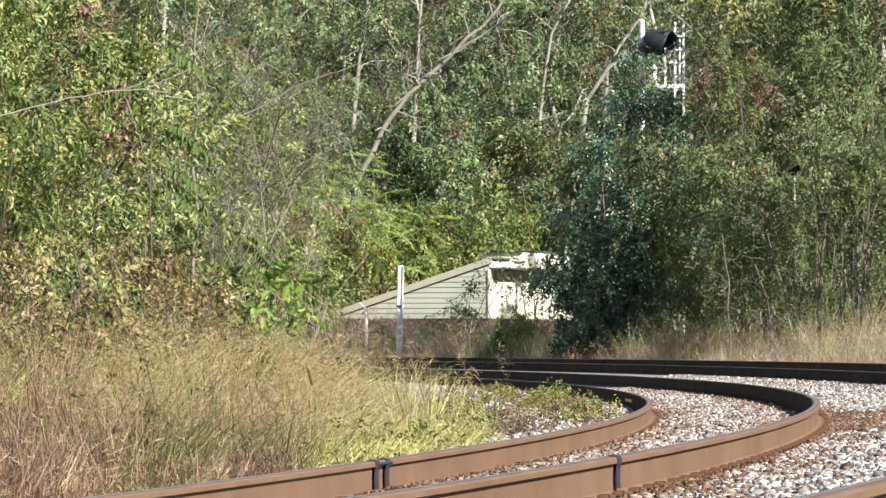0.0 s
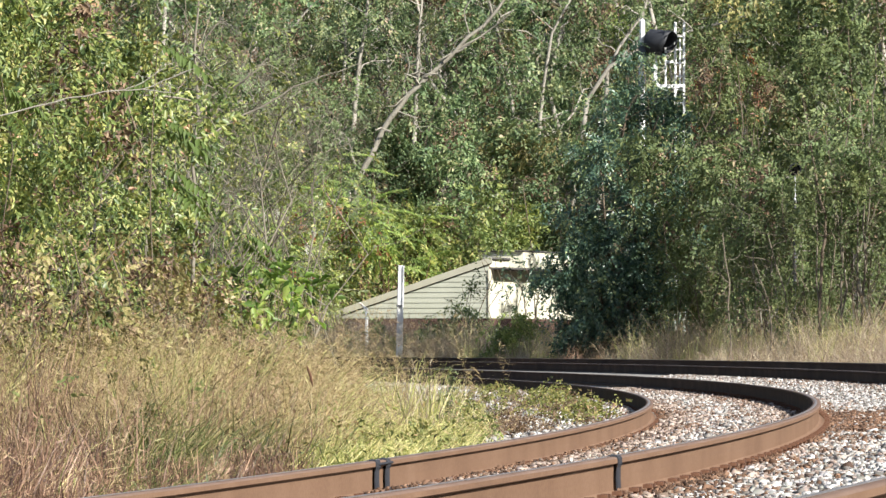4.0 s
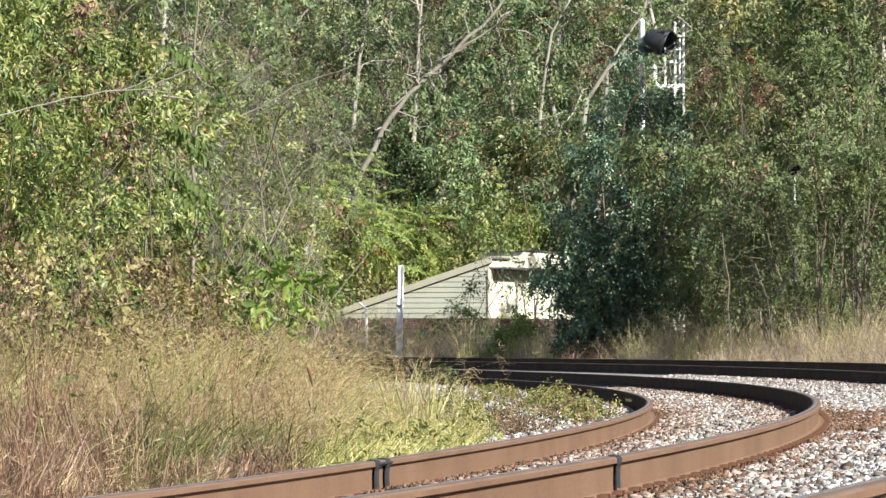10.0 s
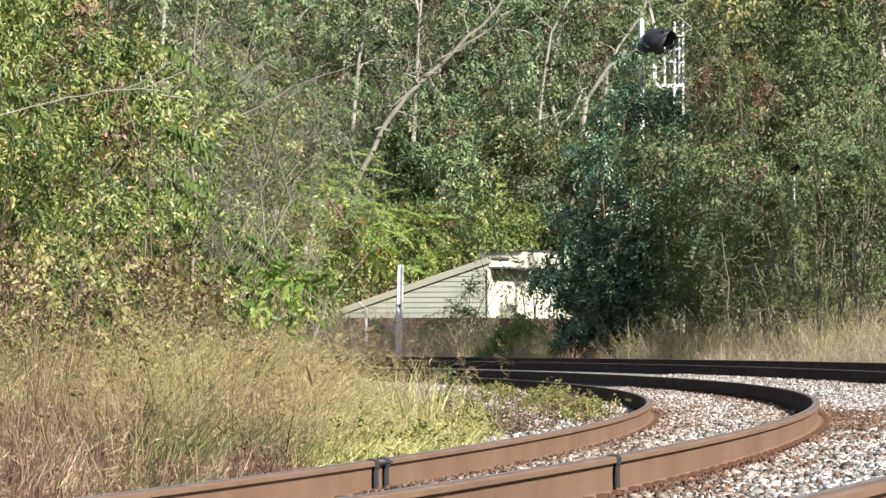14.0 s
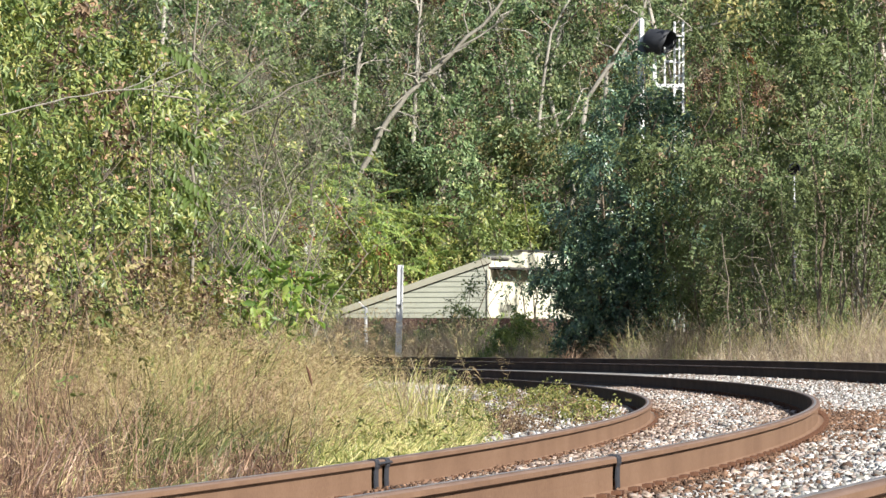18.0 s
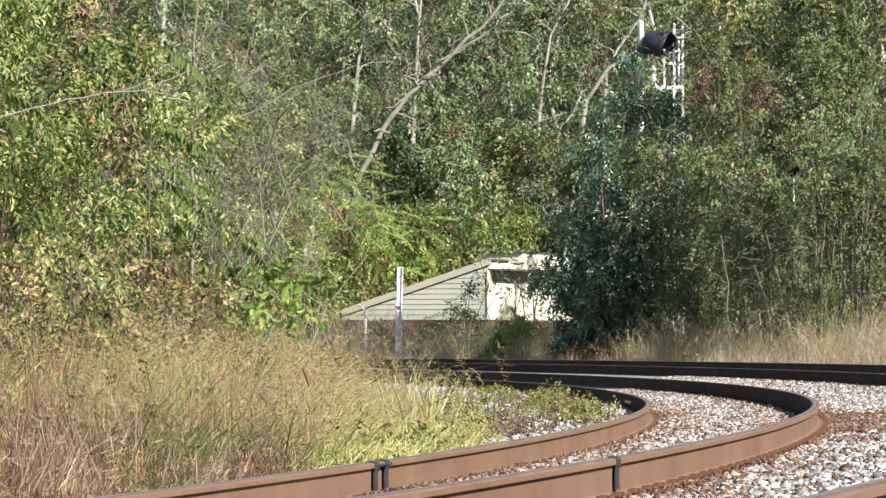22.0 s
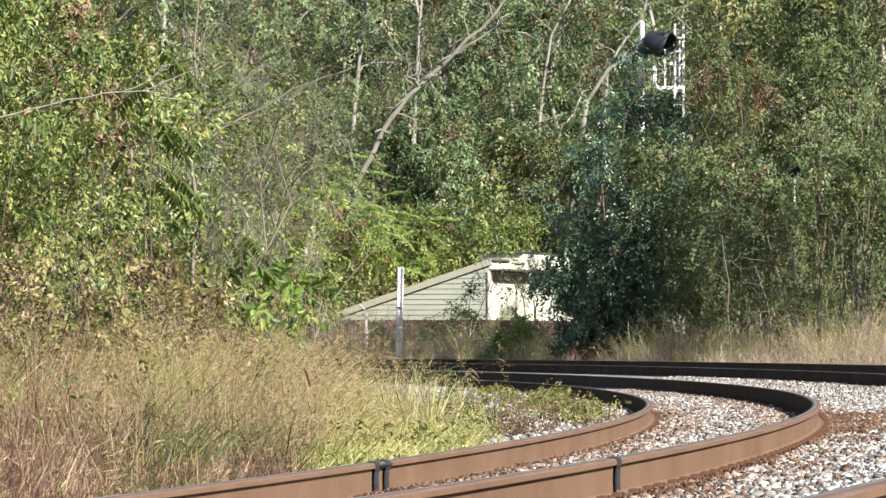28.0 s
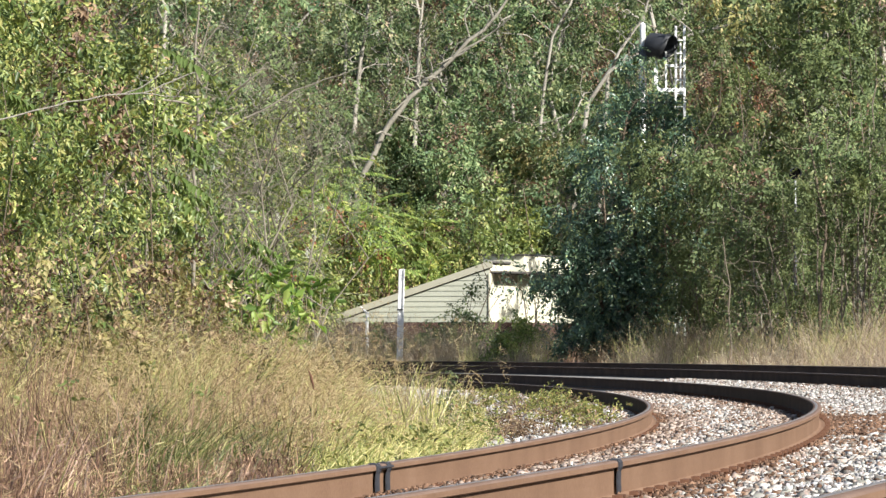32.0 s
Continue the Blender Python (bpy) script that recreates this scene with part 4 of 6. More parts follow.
def build_far_woods():
    """Hillside trees: a handful of kinds, repeated."""
    rng = np.random.default_rng(77)
    kinds = []
    for k in range(7):
        r = np.random.default_rng(300 + k)
        tall = k not in (3, 5, 6)
        h = r.uniform(12.5, 16) if tall else r.uniform(7, 9)
        leaf = [LEAF_WOOD, LEAF_OLIVE, LEAF_WOOD, LEAF_VINE, LEAF_WOOD, LEAF_OLIVE, LEAF_BRIGHT][k]
        kinds.append(build_tree("woodland_tree", 400 + k, (0, 0, 0), stem(r, h, (r.uniform(-1, 1), r.uniform(-1, 1)), 8, 0.5), 0.13 if tall else 0.09, 17 if tall else 14, 3.2 if tall else 2.6, 5600 if tall else 4600, 0.18, 0.27, BARK_PALE, leaf,
                                "slender pale-trunked woodland tree in thinning green leaf", "tree", "hillside wood", 0.5, 0.36 if tall else 0.12, False, [(LEAF_BROWN, 1300, 0.16), (WEED_DRY, 1500, 0.17), (LEAF_BROWN, 900, 0.16), None, (WEED_DRY, 1700, 0.17), (LEAF_BROWN, 500, 0.15), None][k], 5))
    places = []
    for row, (off, step) in enumerate([(11, 2.8), (16, 3.0), (22, 2.8), (27, 3.0), (33, 3.2), (40, 3.4), (48, 3.8), (56, 4.4), (64, 5.0), (73, 5.5)]):
        y = 112.0 + row * 3
        while y < 330:
            x = float(on_curve(off + rng.uniform(-1.3, 1.3), y))
            if -0.105 * y < x < 0.1 * y and (y < 245 or x < -2) and (off > 15 or x < -4.5):
                places.append((x, y))
            y += step * rng.uniform(0.7, 1.4) * (1.0 if y < 170 else 1.5 if y < 245 else 2.4)
    first = set()
    for x, y in places:
        if 120 < y < 183 and -4.5 < x < 9.5:      # the yard of the house
            continue
        k = int(rng.integers(0, 7))
        m = pose(x, y, float(land(x, y)) - 0.1, 0, 0, rng.uniform(0, 360))
        if k not in first:
            kinds[k].matrix_basis = m
            first.add(k)
        else:
            copy_thing(kinds[k], m)
    # undergrowth on the slope
    n = 150000
    off, y = rng.uniform(10, 62, n), rng.uniform(125, 310, n)
    x = on_curve(off, y)
    ok = np.abs(x) < 0.1 * y
    ok &= ~((y > 120) & (y < 172) & (x > -4.5) & (x < 9.5))
    off, x, y = off[ok], x[ok], y[ok]
    c = np.array([noise.noise((a * 0.35, b * 0.3, 5.0)) for a, b in zip(x, y)])
    z = land(x, y) + rng.uniform(0, 1, len(x)) ** 1.3 * np.clip(np.where((off > 38) | (y > 225), 3.2, 1.2) + 2.6 * c, 0.25, 4.6)
    soup = Soup()
    leaves(soup, rng, np.stack([x, y, z], -1), rng.normal(size=(len(x), 3)) * 0.7 + [0, -0.3, 0.6], 0.16, 0.65)
    me = soup.mesh("undergrowth")
    me.materials.append(LEAF_WOOD)
    tagged(new("undergrowth", me), "leafy green undergrowth on the wooded slope", "undergrowth", kind="stuff")


def bough_tree(name, seed, foot, line, r0, limbs, limb_len, count, label, leaf=LEAF_WOOD):
    """A tree whose pale stem is plain to see; line: absolute places."""
    rel = [tuple(np.subtract(p, foot)) for p in line]
    return build_tree(name, seed, foot, rel, r0, limbs, limb_len, int(count * 0.65), 0.16, 0.27, BARK_PALE, leaf, label, "tree", "pale leaning trees", 0.6, 0.35)


def bare_stems(name, seed, foot, lines, label, category, bark, group="", twig=0.5, twigs=5, leaf=None, count=0, size=0.085):
    """Leafless stems along given lines, each with fine side twigs. lines: part name, corners, radius at the start and the end."""
    rng = np.random.default_rng(seed)
    ob = thing(name, foot, label, category, group)
    spots = []
    for nm, pts, r0, r1 in lines:
        pts = [tuple(np.subtract(p, foot)) for p in pts]
        line = np.concatenate([wander(rng, a, b, 4, 0.25)[:-1] for a, b in zip(pts, pts[1:])] + [np.array(pts[-1:])])
        soup = Soup()
        tube(soup, line, np.linspace(r0, r1, len(line)), 6)
        for _ in range(0 if nm == "branch" else twigs):
            k = int(rng.integers(len(line) // 2, len(line)))
            way = unit(rng.normal(size=3) * [1, 0.6, 0.5] + [0, 0, 0.45])
            tw = wander(rng, line[k], line[k] + way * twig * rng.uniform(0.4, 1.2), 5, 0.9)
            tube(soup, tw, np.linspace(max(r1 * 0.7, 0.0035), max(r1 * 0.3, 0.002), 5), 3)
            spots.append(tw[1:])
        part(nm, smooth(soup.mesh(nm)), bark, ob)
    if leaf is not None:
        part("crown", clothe(rng, np.concatenate(spots), count, size, 0.12).mesh("crown"), leaf, ob)
    return ob


def build_pale_trees():
    D = 181.0
    k = 172.0 / D
    foot = (-3.75, 172.0, float(land(-3.75, 172.0)) - 0.05)
    lean = [(-2.91, 5.99), (-2.41, 7.03), (-1.78, 8.28), (-0.80, 9.38), (0.35, 10.46), (1.83, 11.94), (2.98, 13.67)]
    def far(x, z):
        return (x * k, 172.0, 0.545 + (z - 0.545) * k)
    bare_stems("leaning_tree", 51, foot, [("trunk", [foot] + [far(x, z) for x, z in lean[:5]], 0.105, 0.075), ("bough", [far(*p) for p in lean[4:]], 0.07, 0.03),
               ("bough", [far(0.0, 10.15), far(0.75, 10.75), far(1.5, 11.2), (2.2, 171.6, 11.3)], 0.05, 0.018), ("bough", [far(-1.2, 8.95), far(-1.35, 9.35), far(-1.15, 10.0), far(-1.25, 10.5)], 0.032, 0.012),
               ("bough", [far(-0.9, 9.27), far(-0.75, 10.0), far(-0.85, 10.6), far(-0.6, 11.1)], 0.03, 0.012), ("bough", [far(-1.6, 8.5), far(-1.0, 8.3), far(-0.75, 7.8)], 0.03, 0.012),
               ("bough", [far(-2.75, 6.3), far(-3.05, 6.9), far(-3.2, 7.6)], 0.05, 0.02), ("bough", [far(0.9, 11.0), far(0.7, 11.9), far(1.2, 12.6)], 0.03, 0.012)],
               "pale bare tree leaning across the wood, forked into fine twigs", "tree", BARK_GREY, "pale leaning trees", 1.1, 9, LEAF_WOOD, 260, 0.14)
    bough_tree("leaning_tree", 52, (2.86, D, 0.61), [(2.86, D, 0.61), (2.98, D, 5.42), (3.20, D, 7.48), (3.37, D, 9.31), (3.67, D, 11.14), (4.29, D, 12.29), (5.04, D, 14.24)], 0.09, 8, 1.8, 1400, "slim pale upright trunk with sparse leaf")
    bough_tree("leaning_tree", 53, (3.67, D - 2, 0.61), [(3.67, D - 2, 0.61), (4.81, D - 2, 8.80), (5.55, D - 2, 9.89), (6.52, D - 2, 10.46), (8.25, D - 2, 11.09), (9.75, D - 2, 11.49), (11.00, D - 2, 11.84)], 0.095, 9, 1.5, 700, "pale bough bending out sideways through the leaves")
    bough_tree("leaning_tree", 54, (4.93, D, 0.61), [(4.93, D, 0.61), (5.55, D, 9.89), (5.95, D, 10.68), (6.77, D, 11.84), (7.22, D, 13.67)], 0.08, 7, 1.5, 500, "pale forked stem rising behind the signal")
    bough_tree("leaning_tree", 55, (-3.5, D, 0.61), [(-3.5, D, 0.61), (-3.09, D, 7.3), (-2.94, D, 9.12), (-2.8, D, 10.4), (-2.63, D, 11.31), (-2.53, D, 12.46), (-2.4, D, 14.8)], 0.105, 8, 1.8, 2600, "stout pale trunk rising through green leaves")
    bough_tree("leaning_tree", 56, (-1.3, D, 0.61), [(-1.3, D, 0.61), (-0.95, D, 8.2), (-0.88, D, 9.79), (-0.82, D, 11.08), (-0.70, D, 12.46), (-0.62, D, 14.8)], 0.09, 8, 1.8, 2600, "straight pale trunk among green leaves")
    bough_tree("leaning_tree", 57, (-3.9, D + 2, 0.7), [(-3.9, D + 2, 0.7), (-3.45, D + 2, 9.4), (-3.36, D + 2, 10.3), (-3.33, D + 2, 11.24), (-3.55, D + 2, 12.0), (-3.62, D + 2, 13.9)], 0.07, 6, 1.6, 2000, "crooked pale trunk among green leaves")
    bough_tree("leaning_tree", 58, (-3.3, D - 0.5, 0.61), [(-3.3, D - 0.5, 0.61), (-3.05, D - 0.5, 5.6), (-3.08, D - 0.5, 6.3), (-3.25, D - 0.5, 6.95), (-3.5, D - 0.5, 8.2)], 0.07, 4, 1.2, 200, "short pale forked stem beside a leaning trunk")


SWAYING = []


def build_thicket():
    """Vine-hung trees and brush inside the curve."""
    rng = np.random.default_rng(8)
    spots = [(-5.6, 57, 6.2), (-4.7, 60, 6.6), (-5.2, 52, 5.6), (-4.15, 58, 5.6), (-4.35, 62, 5.2), (-6.3, 63, 7.0), (-4.8, 66, 6.8), (-5.4, 70, 7.5), (-4.7, 68, 6.0), (-6.6, 74, 8)]
    for k, (x, y, h) in enumerate(spots):
        r = np.random.default_rng(500 + k)
        lines = [stem(r, h * r.uniform(0.75, 1.0), (r.uniform(-0.8, 0.6), r.uniform(-0.6, 0.6)), 7, 0.8) for _ in range(2)]
        SWAYING.append(build_tree("vine_covered_tree", 520 + k, (x, y), lines, 0.015, 14, 1.15, 5200, 0.09, 0.14, BARK_DARK, LEAF_VINE, "small tree smothered in yellow-green climbing vines", "tree", "vine thicket", 0.3, 0.05, True, (LEAF_BIG, 520, 0.115) if k % 3 else (LEAF_BROWN, 700, 0.085), 3, 0.2))
    # bare grey brush at its edge
    for k, (x, y, h) in enumerate([(-3.55, 76, 5.4), (-2.9, 80, 5.6), (-2.5, 86, 5.4), (-3.3, 88, 6.6), (-4.0, 84, 6.6), (-2.3, 92, 6.4), (-3.0, 95, 7.0), (-3.7, 93, 7.0), (-2.9, 73, 4.6), (-3.2, 78, 6.8), (-2.65, 82, 6.8), (-3.9, 79, 7.0)]):
        r = np.random.default_rng(560 + k)
        lines = [stem(r, h * r.uniform(0.7, 1.0), (r.uniform(-0.9, 0.9), r.uniform(-0.5, 0.5)), 7, 0.9) for _ in range(3)]
        build_tree("bare_shrub", 570 + k, (x, y), lines, 0.024, 16, 1.5, 800, 0.085, 0.2, TWIG, LEAF_OLIVE if k % 2 else LEAF_VINE, "half-bare shrub of tangled grey twigs", "shrub", "grey brush", 0.6, 0.46, False, None, 8)
    # broad-leaved saplings at the grass edge, and weeds in the grass
    for k, (x, y, h) in enumerate([(-2.38, 66, 2.1), (-2.15, 65.5, 1.95), (-1.98, 67, 1.75)]):
        r = np.random.default_rng(640 + k)
        lines = [stem(r, h, (r.uniform(-0.3, 0.3), 0), 5, 0.4) for _ in range(3)]
        build_tree("broad_leaved_sapling", 645 + k, (x, y), lines, 0.012, 6, 0.2, 115, 0.165, 0.13, BARK_DARK, LEAF_BIGREEN, "sapling with large bright green heart-shaped leaves", "sapling", "broad-leaved saplings", 0.4, 0.6, True, None, 1)
    for k, (x, y, h) in enumerate([(-1.45, 38, 0.75), (-2.35, 41, 0.9), (-1.9, 36, 0.7), (-2.9, 40, 0.95), (-1.2, 43, 0.6), (-0.9, 36, 0.5), (-2.6, 36, 0.7), (-1.7, 46, 0.95), (-0.35, 34, 0.4), (-0.1, 38, 0.35)]):
        r = np.random.default_rng(660 + k)
        lines = [stem(r, h, (r.uniform(-0.2, 0.2), 0), 5, 0.4) for _ in range(4)]
        build_tree("grassland_weed", 665 + k, (x, y), lines, 0.006, 5, 0.22, 260, 0.05, 0.05, BARK_DARK, WEED if k % 3 else LEAF_BRIGHT, "leafy green weed standing in dry grass", "weed", "weeds in the grass", 0.5, 0.25, False, None, 1)
    # low growth between grass and thicket
    for k, (x, y) in enumerate([(-3.6, 50), (-2.9, 53), (-4.3, 49), (-2.7, 58), (-3.1, 63), (-3.9, 45.5), (-4.6, 52), (-3.3, 47), (-2.5, 50), (-2.9, 61), (-3.0, 57), (-4.0, 55)]):
        r = np.random.default_rng(590 + k)
        lines = [stem(r, r.uniform(1.0, 2.1) * (1 if x < -2.6 else 0.75), (r.uniform(-0.4, 0.4), 0), 5, 0.6) for _ in range(5)]
        build_tree("weedy_shrub", 600 + k, (x, y), lines, 0.014, 7, 0.5, 800, 0.068, 0.13, BARK_DARK, WEED_DRY if k % 3 else LEAF_VINE, "weedy shrub with small yellowing leaves", "shrub", "weedy growth", 0.6, 0.1, False, (LEAF_BROWN, 620, 0.065), 2)


def build_dead_tree():
    """A bare grey tree standing in the edge of the thicket, its boughs spread through the leaves."""
    rng = np.random.default_rng(73)
    # boughs are scaled about the eye's height to fit the camera's view
    x0, y0, view_scale = -2.80, 60.7, 1.066
    g = float(land(x0, y0)) - 0.05
    tree = thing("dead_tree", (x0, y0, g), "bare grey dead tree with wide crooked boughs", "tree")
    def bough(name, pts, r0, r1, twigs):
        pts = [(x * view_scale, y * view_scale, g if z == g else 0.545 + (z - 0.545) * view_scale) for x, y, z in pts]
        line = np.concatenate([wander(rng, a, b, 4, 0.35)[:-1] for a, b in zip(pts, pts[1:])] + [np.array(pts[-1:])]) - [0, 0, g]
        soup = Soup()
        tube(soup, line, np.linspace(r0, r1, len(line)) * 0.8, 7)
        for _ in range(twigs):
            k = int(rng.integers(2, len(line)))
            way = unit(rng.normal(size=3) * [1, 0.7, 0.5] + [0.2, 0, 0.35])
            tw = wander(rng, line[k], line[k] + way * rng.uniform(0.25, 0.7), 5, 0.9)
            tube(soup, tw, np.linspace(r1 * 0.9, r1 * 0.35, 5), 4)
        part(name, smooth(soup.mesh(name)), DEAD_WOOD, tree)
    bough("trunk", [(0, 0, g), (-0.02, 0, 1.6), (0.02, 0, 3.0), (-0.02, 0, 3.65), (0.03, 0, 4.3)], 0.034, 0.012, 8)
    bough("bough", [(0.0, 0, 2.9), (0.29, -0.1, 3.15), (0.56, -0.2, 3.4), (0.76, -0.2, 3.6)], 0.024, 0.007, 6)
    bough("bough", [(0.0, 0, 2.75), (0.2, 0.1, 2.82), (0.5, 0.2, 3.02), (1.04, 0.3, 3.33), (1.5, 0.3, 3.48)], 0.022, 0.006, 9)
    bough("bough", [(0.0, 0, 3.15), (-0.5, -0.4, 3.2), (-1.0, -0.7, 3.16), (-1.48, -0.9, 3.08)], 0.016, 0.005, 6)
    bough("bough", [(-0.55, -0.4, 3.2), (-0.2, -0.6, 3.38), (0.1, -0.7, 3.5)], 0.010, 0.004, 3)
    bough("bough", [(0.0, 0, 2.2), (0.12, -0.2, 2.08), (0.27, -0.3, 1.95)], 0.014, 0.006, 7)
    bough("bough", [(-0.01, 0, 1.7), (0.15, -0.2, 2.0), (0.32, -0.3, 2.25)], 0.014, 0.005, 6)


def build_middle_brush():
    """Shrubs beyond the tracks, round the house."""
    for k, (x, y, h, leaf, cnt) in enumerate([(-5.0, 158, 5.2, LEAF_BRIGHT, 7000), (-4.4, 160, 4.9, LEAF_BRIGHT, 7000), (-6.6, 160, 6.4, LEAF_WOOD, 7000), (-3.3, 176, 5.4, LEAF_BRIGHT, 7000), (-5.7, 170, 7.0, LEAF_BRIGHT, 7000),
                                              (-0.6, 173, 7.4, LEAF_BRIGHT, 8500), (0.9, 174, 7.4, LEAF_VINE, 8500), (2.4, 173, 7.6, LEAF_BRIGHT, 8500), (4.2, 175, 7.0, LEAF_WOOD, 7000), (-8.4, 164, 7.5, LEAF_VINE, 7000), (-1.9, 176, 5.6, LEAF_BRIGHT, 7000),
                                              (1.7, 170, 4.6, LEAF_BRIGHT, 3600), (-7.4, 176, 8.5, LEAF_WOOD, 7000), (-4.2, 178, 7.5, LEAF_WOOD, 7000),
                                              (1.2, 176.5, 10.2, LEAF_WOOD, 12500), (2.5, 177.5, 10.2, LEAF_WOOD, 12500), (3.7, 177, 10.2, LEAF_WOOD, 12500), (4.6, 175.5, 10.0, LEAF_WOOD, 10500), (-1.3, 177.5, 10.6, LEAF_WOOD, 11000), (0.0, 178.5, 10.6, LEAF_WOOD, 11000), (-2.7, 177.5, 10.0, LEAF_WOOD, 9000), (-3.5, 178.5, 9.5, LEAF_WOOD, 8000), (-1.1, 173.0, 5.4, LEAF_VINE, 4200), (0.1, 173.5, 5.6, LEAF_VINE, 4200), (-2.5, 167.5, 4.6, LEAF_VINE, 4200), (-3.7, 164.0, 4.2, LEAF_VINE, 4200)]):
        r = np.random.default_rng(700 + k)
        lines = [stem(r, h * r.uniform(0.7, 1.0), (r.uniform(-0.8, 0.8), r.uniform(-0.5, 0.5)), 6, 0.7) for _ in range(3)]
        build_tree("tall_shrub", 720 + k, (x, y), lines, 0.035, 10, 1.15, int(cnt * 0.6), 0.17, 0.22, BARK_DARK, leaf, "tall leafy shrub in mixed autumn greens", "shrub", "brush beyond the tracks", 0.4, 0.1, False, (LEAF_BROWN, 420, 0.16) if k > 21 else (LEAF_BROWN, 900, 0.15) if k in (14, 18, 20) else (WEED_DRY, 1500, 0.17) if k in (15, 17, 19, 21) else (LEAF_RED, 320, 0.16) if k in (0, 1, 2, 3, 4, 10) else (LEAF_BROWN, 300, 0.15) if k % 2 else None, 3)
    for k, (x, y, h) in enumerate([(-3.05, 164.5, 5.9), (-2.2, 165.5, 5.5), (-3.7, 163.5, 5.3)]):
        r = np.random.default_rng(745 + k)
        lines = [stem(r, h * r.uniform(0.85, 1.0), (r.uniform(-0.4, 0.4), 0), 6, 0.5) for _ in range(2)]
        build_tree("reddening_shrub", 750 + k, (x, y), lines, 0.022, 8, 0.75, 420, 0.15, 0.18, RED_STEM, LEAF_SUMAC, "thin shrub with leaves turning rust red", "shrub", "reddening shrubs", 0.5, 0.7, False, (LEAF_RED, 150, 0.15), 2)
    # low dark growth in front of the house
    for k, (x, y, h) in enumerate([(0.3, 143, 1.5), (1.3, 128.5, 1.15), (1.65, 129.5, 1.05), (2.3, 143, 1.6), (-0.4, 145, 1.1), (3.0, 142, 1.7), (-1.55, 145.5, 1.0), (0.6, 146, 2.4), (1.9, 146, 2.6), (-2.75, 146, 0.9), (-0.1, 141, 1.0), (2.0, 140, 1.1), (0.9, 139, 0.9), (3.4, 139, 1.0), (-0.3, 142, 0.9), (1.4, 140.5, 1.0)]):
        r = np.random.default_rng(760 + k)
        lines = [stem(r, h, (r.uniform(-0.3, 0.3), 0), 5, 0.8) for _ in range(4)]
        build_tree("low_bush", 770 + k, (x, y), lines, 0.02, 6, 0.5, 420 if k in (7, 8) else 1700 if k in (1, 2) else 900, 0.095, 0.13, BARK_DARK, LEAF_BRIGHT if k in (1, 2) else LEAF_WOOD, "low bush of dark stems and green leaves", "shrub", "bushes before the house", 0.6, 0.15, False, None, 3)


def build_dark_tree():
    r = np.random.default_rng(35)
    build_tree("thin_sapling", 36, (1.55, 151), [stem(r, 4.6, (-0.5, 0), 7, 0.5), stem(r, 4.3, (0.1, 0), 7, 0.5), stem(r, 4.7, (-0.9, 0), 7, 0.6)], 0.022, 9, 0.75, 600, 0.13, 0.15, BARK_DARK, LEAF_BRIGHT, "thin dark-stemmed sapling leafing over the house wall", "sapling", "", 0.7, 0.84, False, None, 2)
    r = np.random.default_rng(31)
    lines = [stem(r, 6.3, (0.3, 0.2), 8, 0.4), stem(r, 5.8, (0.8, 0), 7, 0.4), stem(r, 5.2, (-0.7, 0), 7, 0.4), stem(r, 5.6, (1.2, 0.2), 7, 0.4), stem(r, 3.9, (-1.35, -0.3), 6, 0.4), stem(r, 2.6, (-1.5, -0.4), 6, 0.4), stem(r, 4.0, (1.5, -0.3), 6, 0.4)]
    build_tree("broadleaf_evergreen", 33, (4.2, 123.2), [stem(r, 7.5, (0.05, 0), 7, 0.3), stem(r, 7.0, (0.4, 0), 6, 0.3), stem(r, 5.2, (0.75, 0), 6, 0.3), stem(r, 4.6, (1.1, 0), 6, 0.3)], 0.045, 17, 0.72, 11500, 0.10, 0.15, BARK_DARK, LEAF_GLOSSY, "slim glossy-leaved tree hiding the foot of a signal mast", "tree", "", 0.3, 0.04, False, (LEAF_WOOD, 3600, 0.085))
    for j, (x, y, h) in enumerate([(5.5, 120.6, 2.7), (5.95, 121.0, 2.5)]):
        build_tree("leafy_bush", 37 + j, (x, y), [stem(r, h, (r.uniform(-0.3, 0.3), 0), 6, 0.4) for _ in range(3)], 0.025, 10, 0.7, 2600, 0.10, 0.15, BARK_DARK, LEAF_OLIVE, "leafy olive bush at the foot of the signal", "shrub", "bushes round the signal", 0.4, 0.05)
    build_tree("broadleaf_evergreen", 32, (4.1, 122), lines, 0.07, 20, 1.2, 30000, 0.11, 0.16, BARK_DARK, LEAF_GLOSSY, "dense dark glossy-leaved tree standing before the house", "tree", "", 0.3, 0.04, False, (LEAF_WOOD, 2500, 0.085), 4)


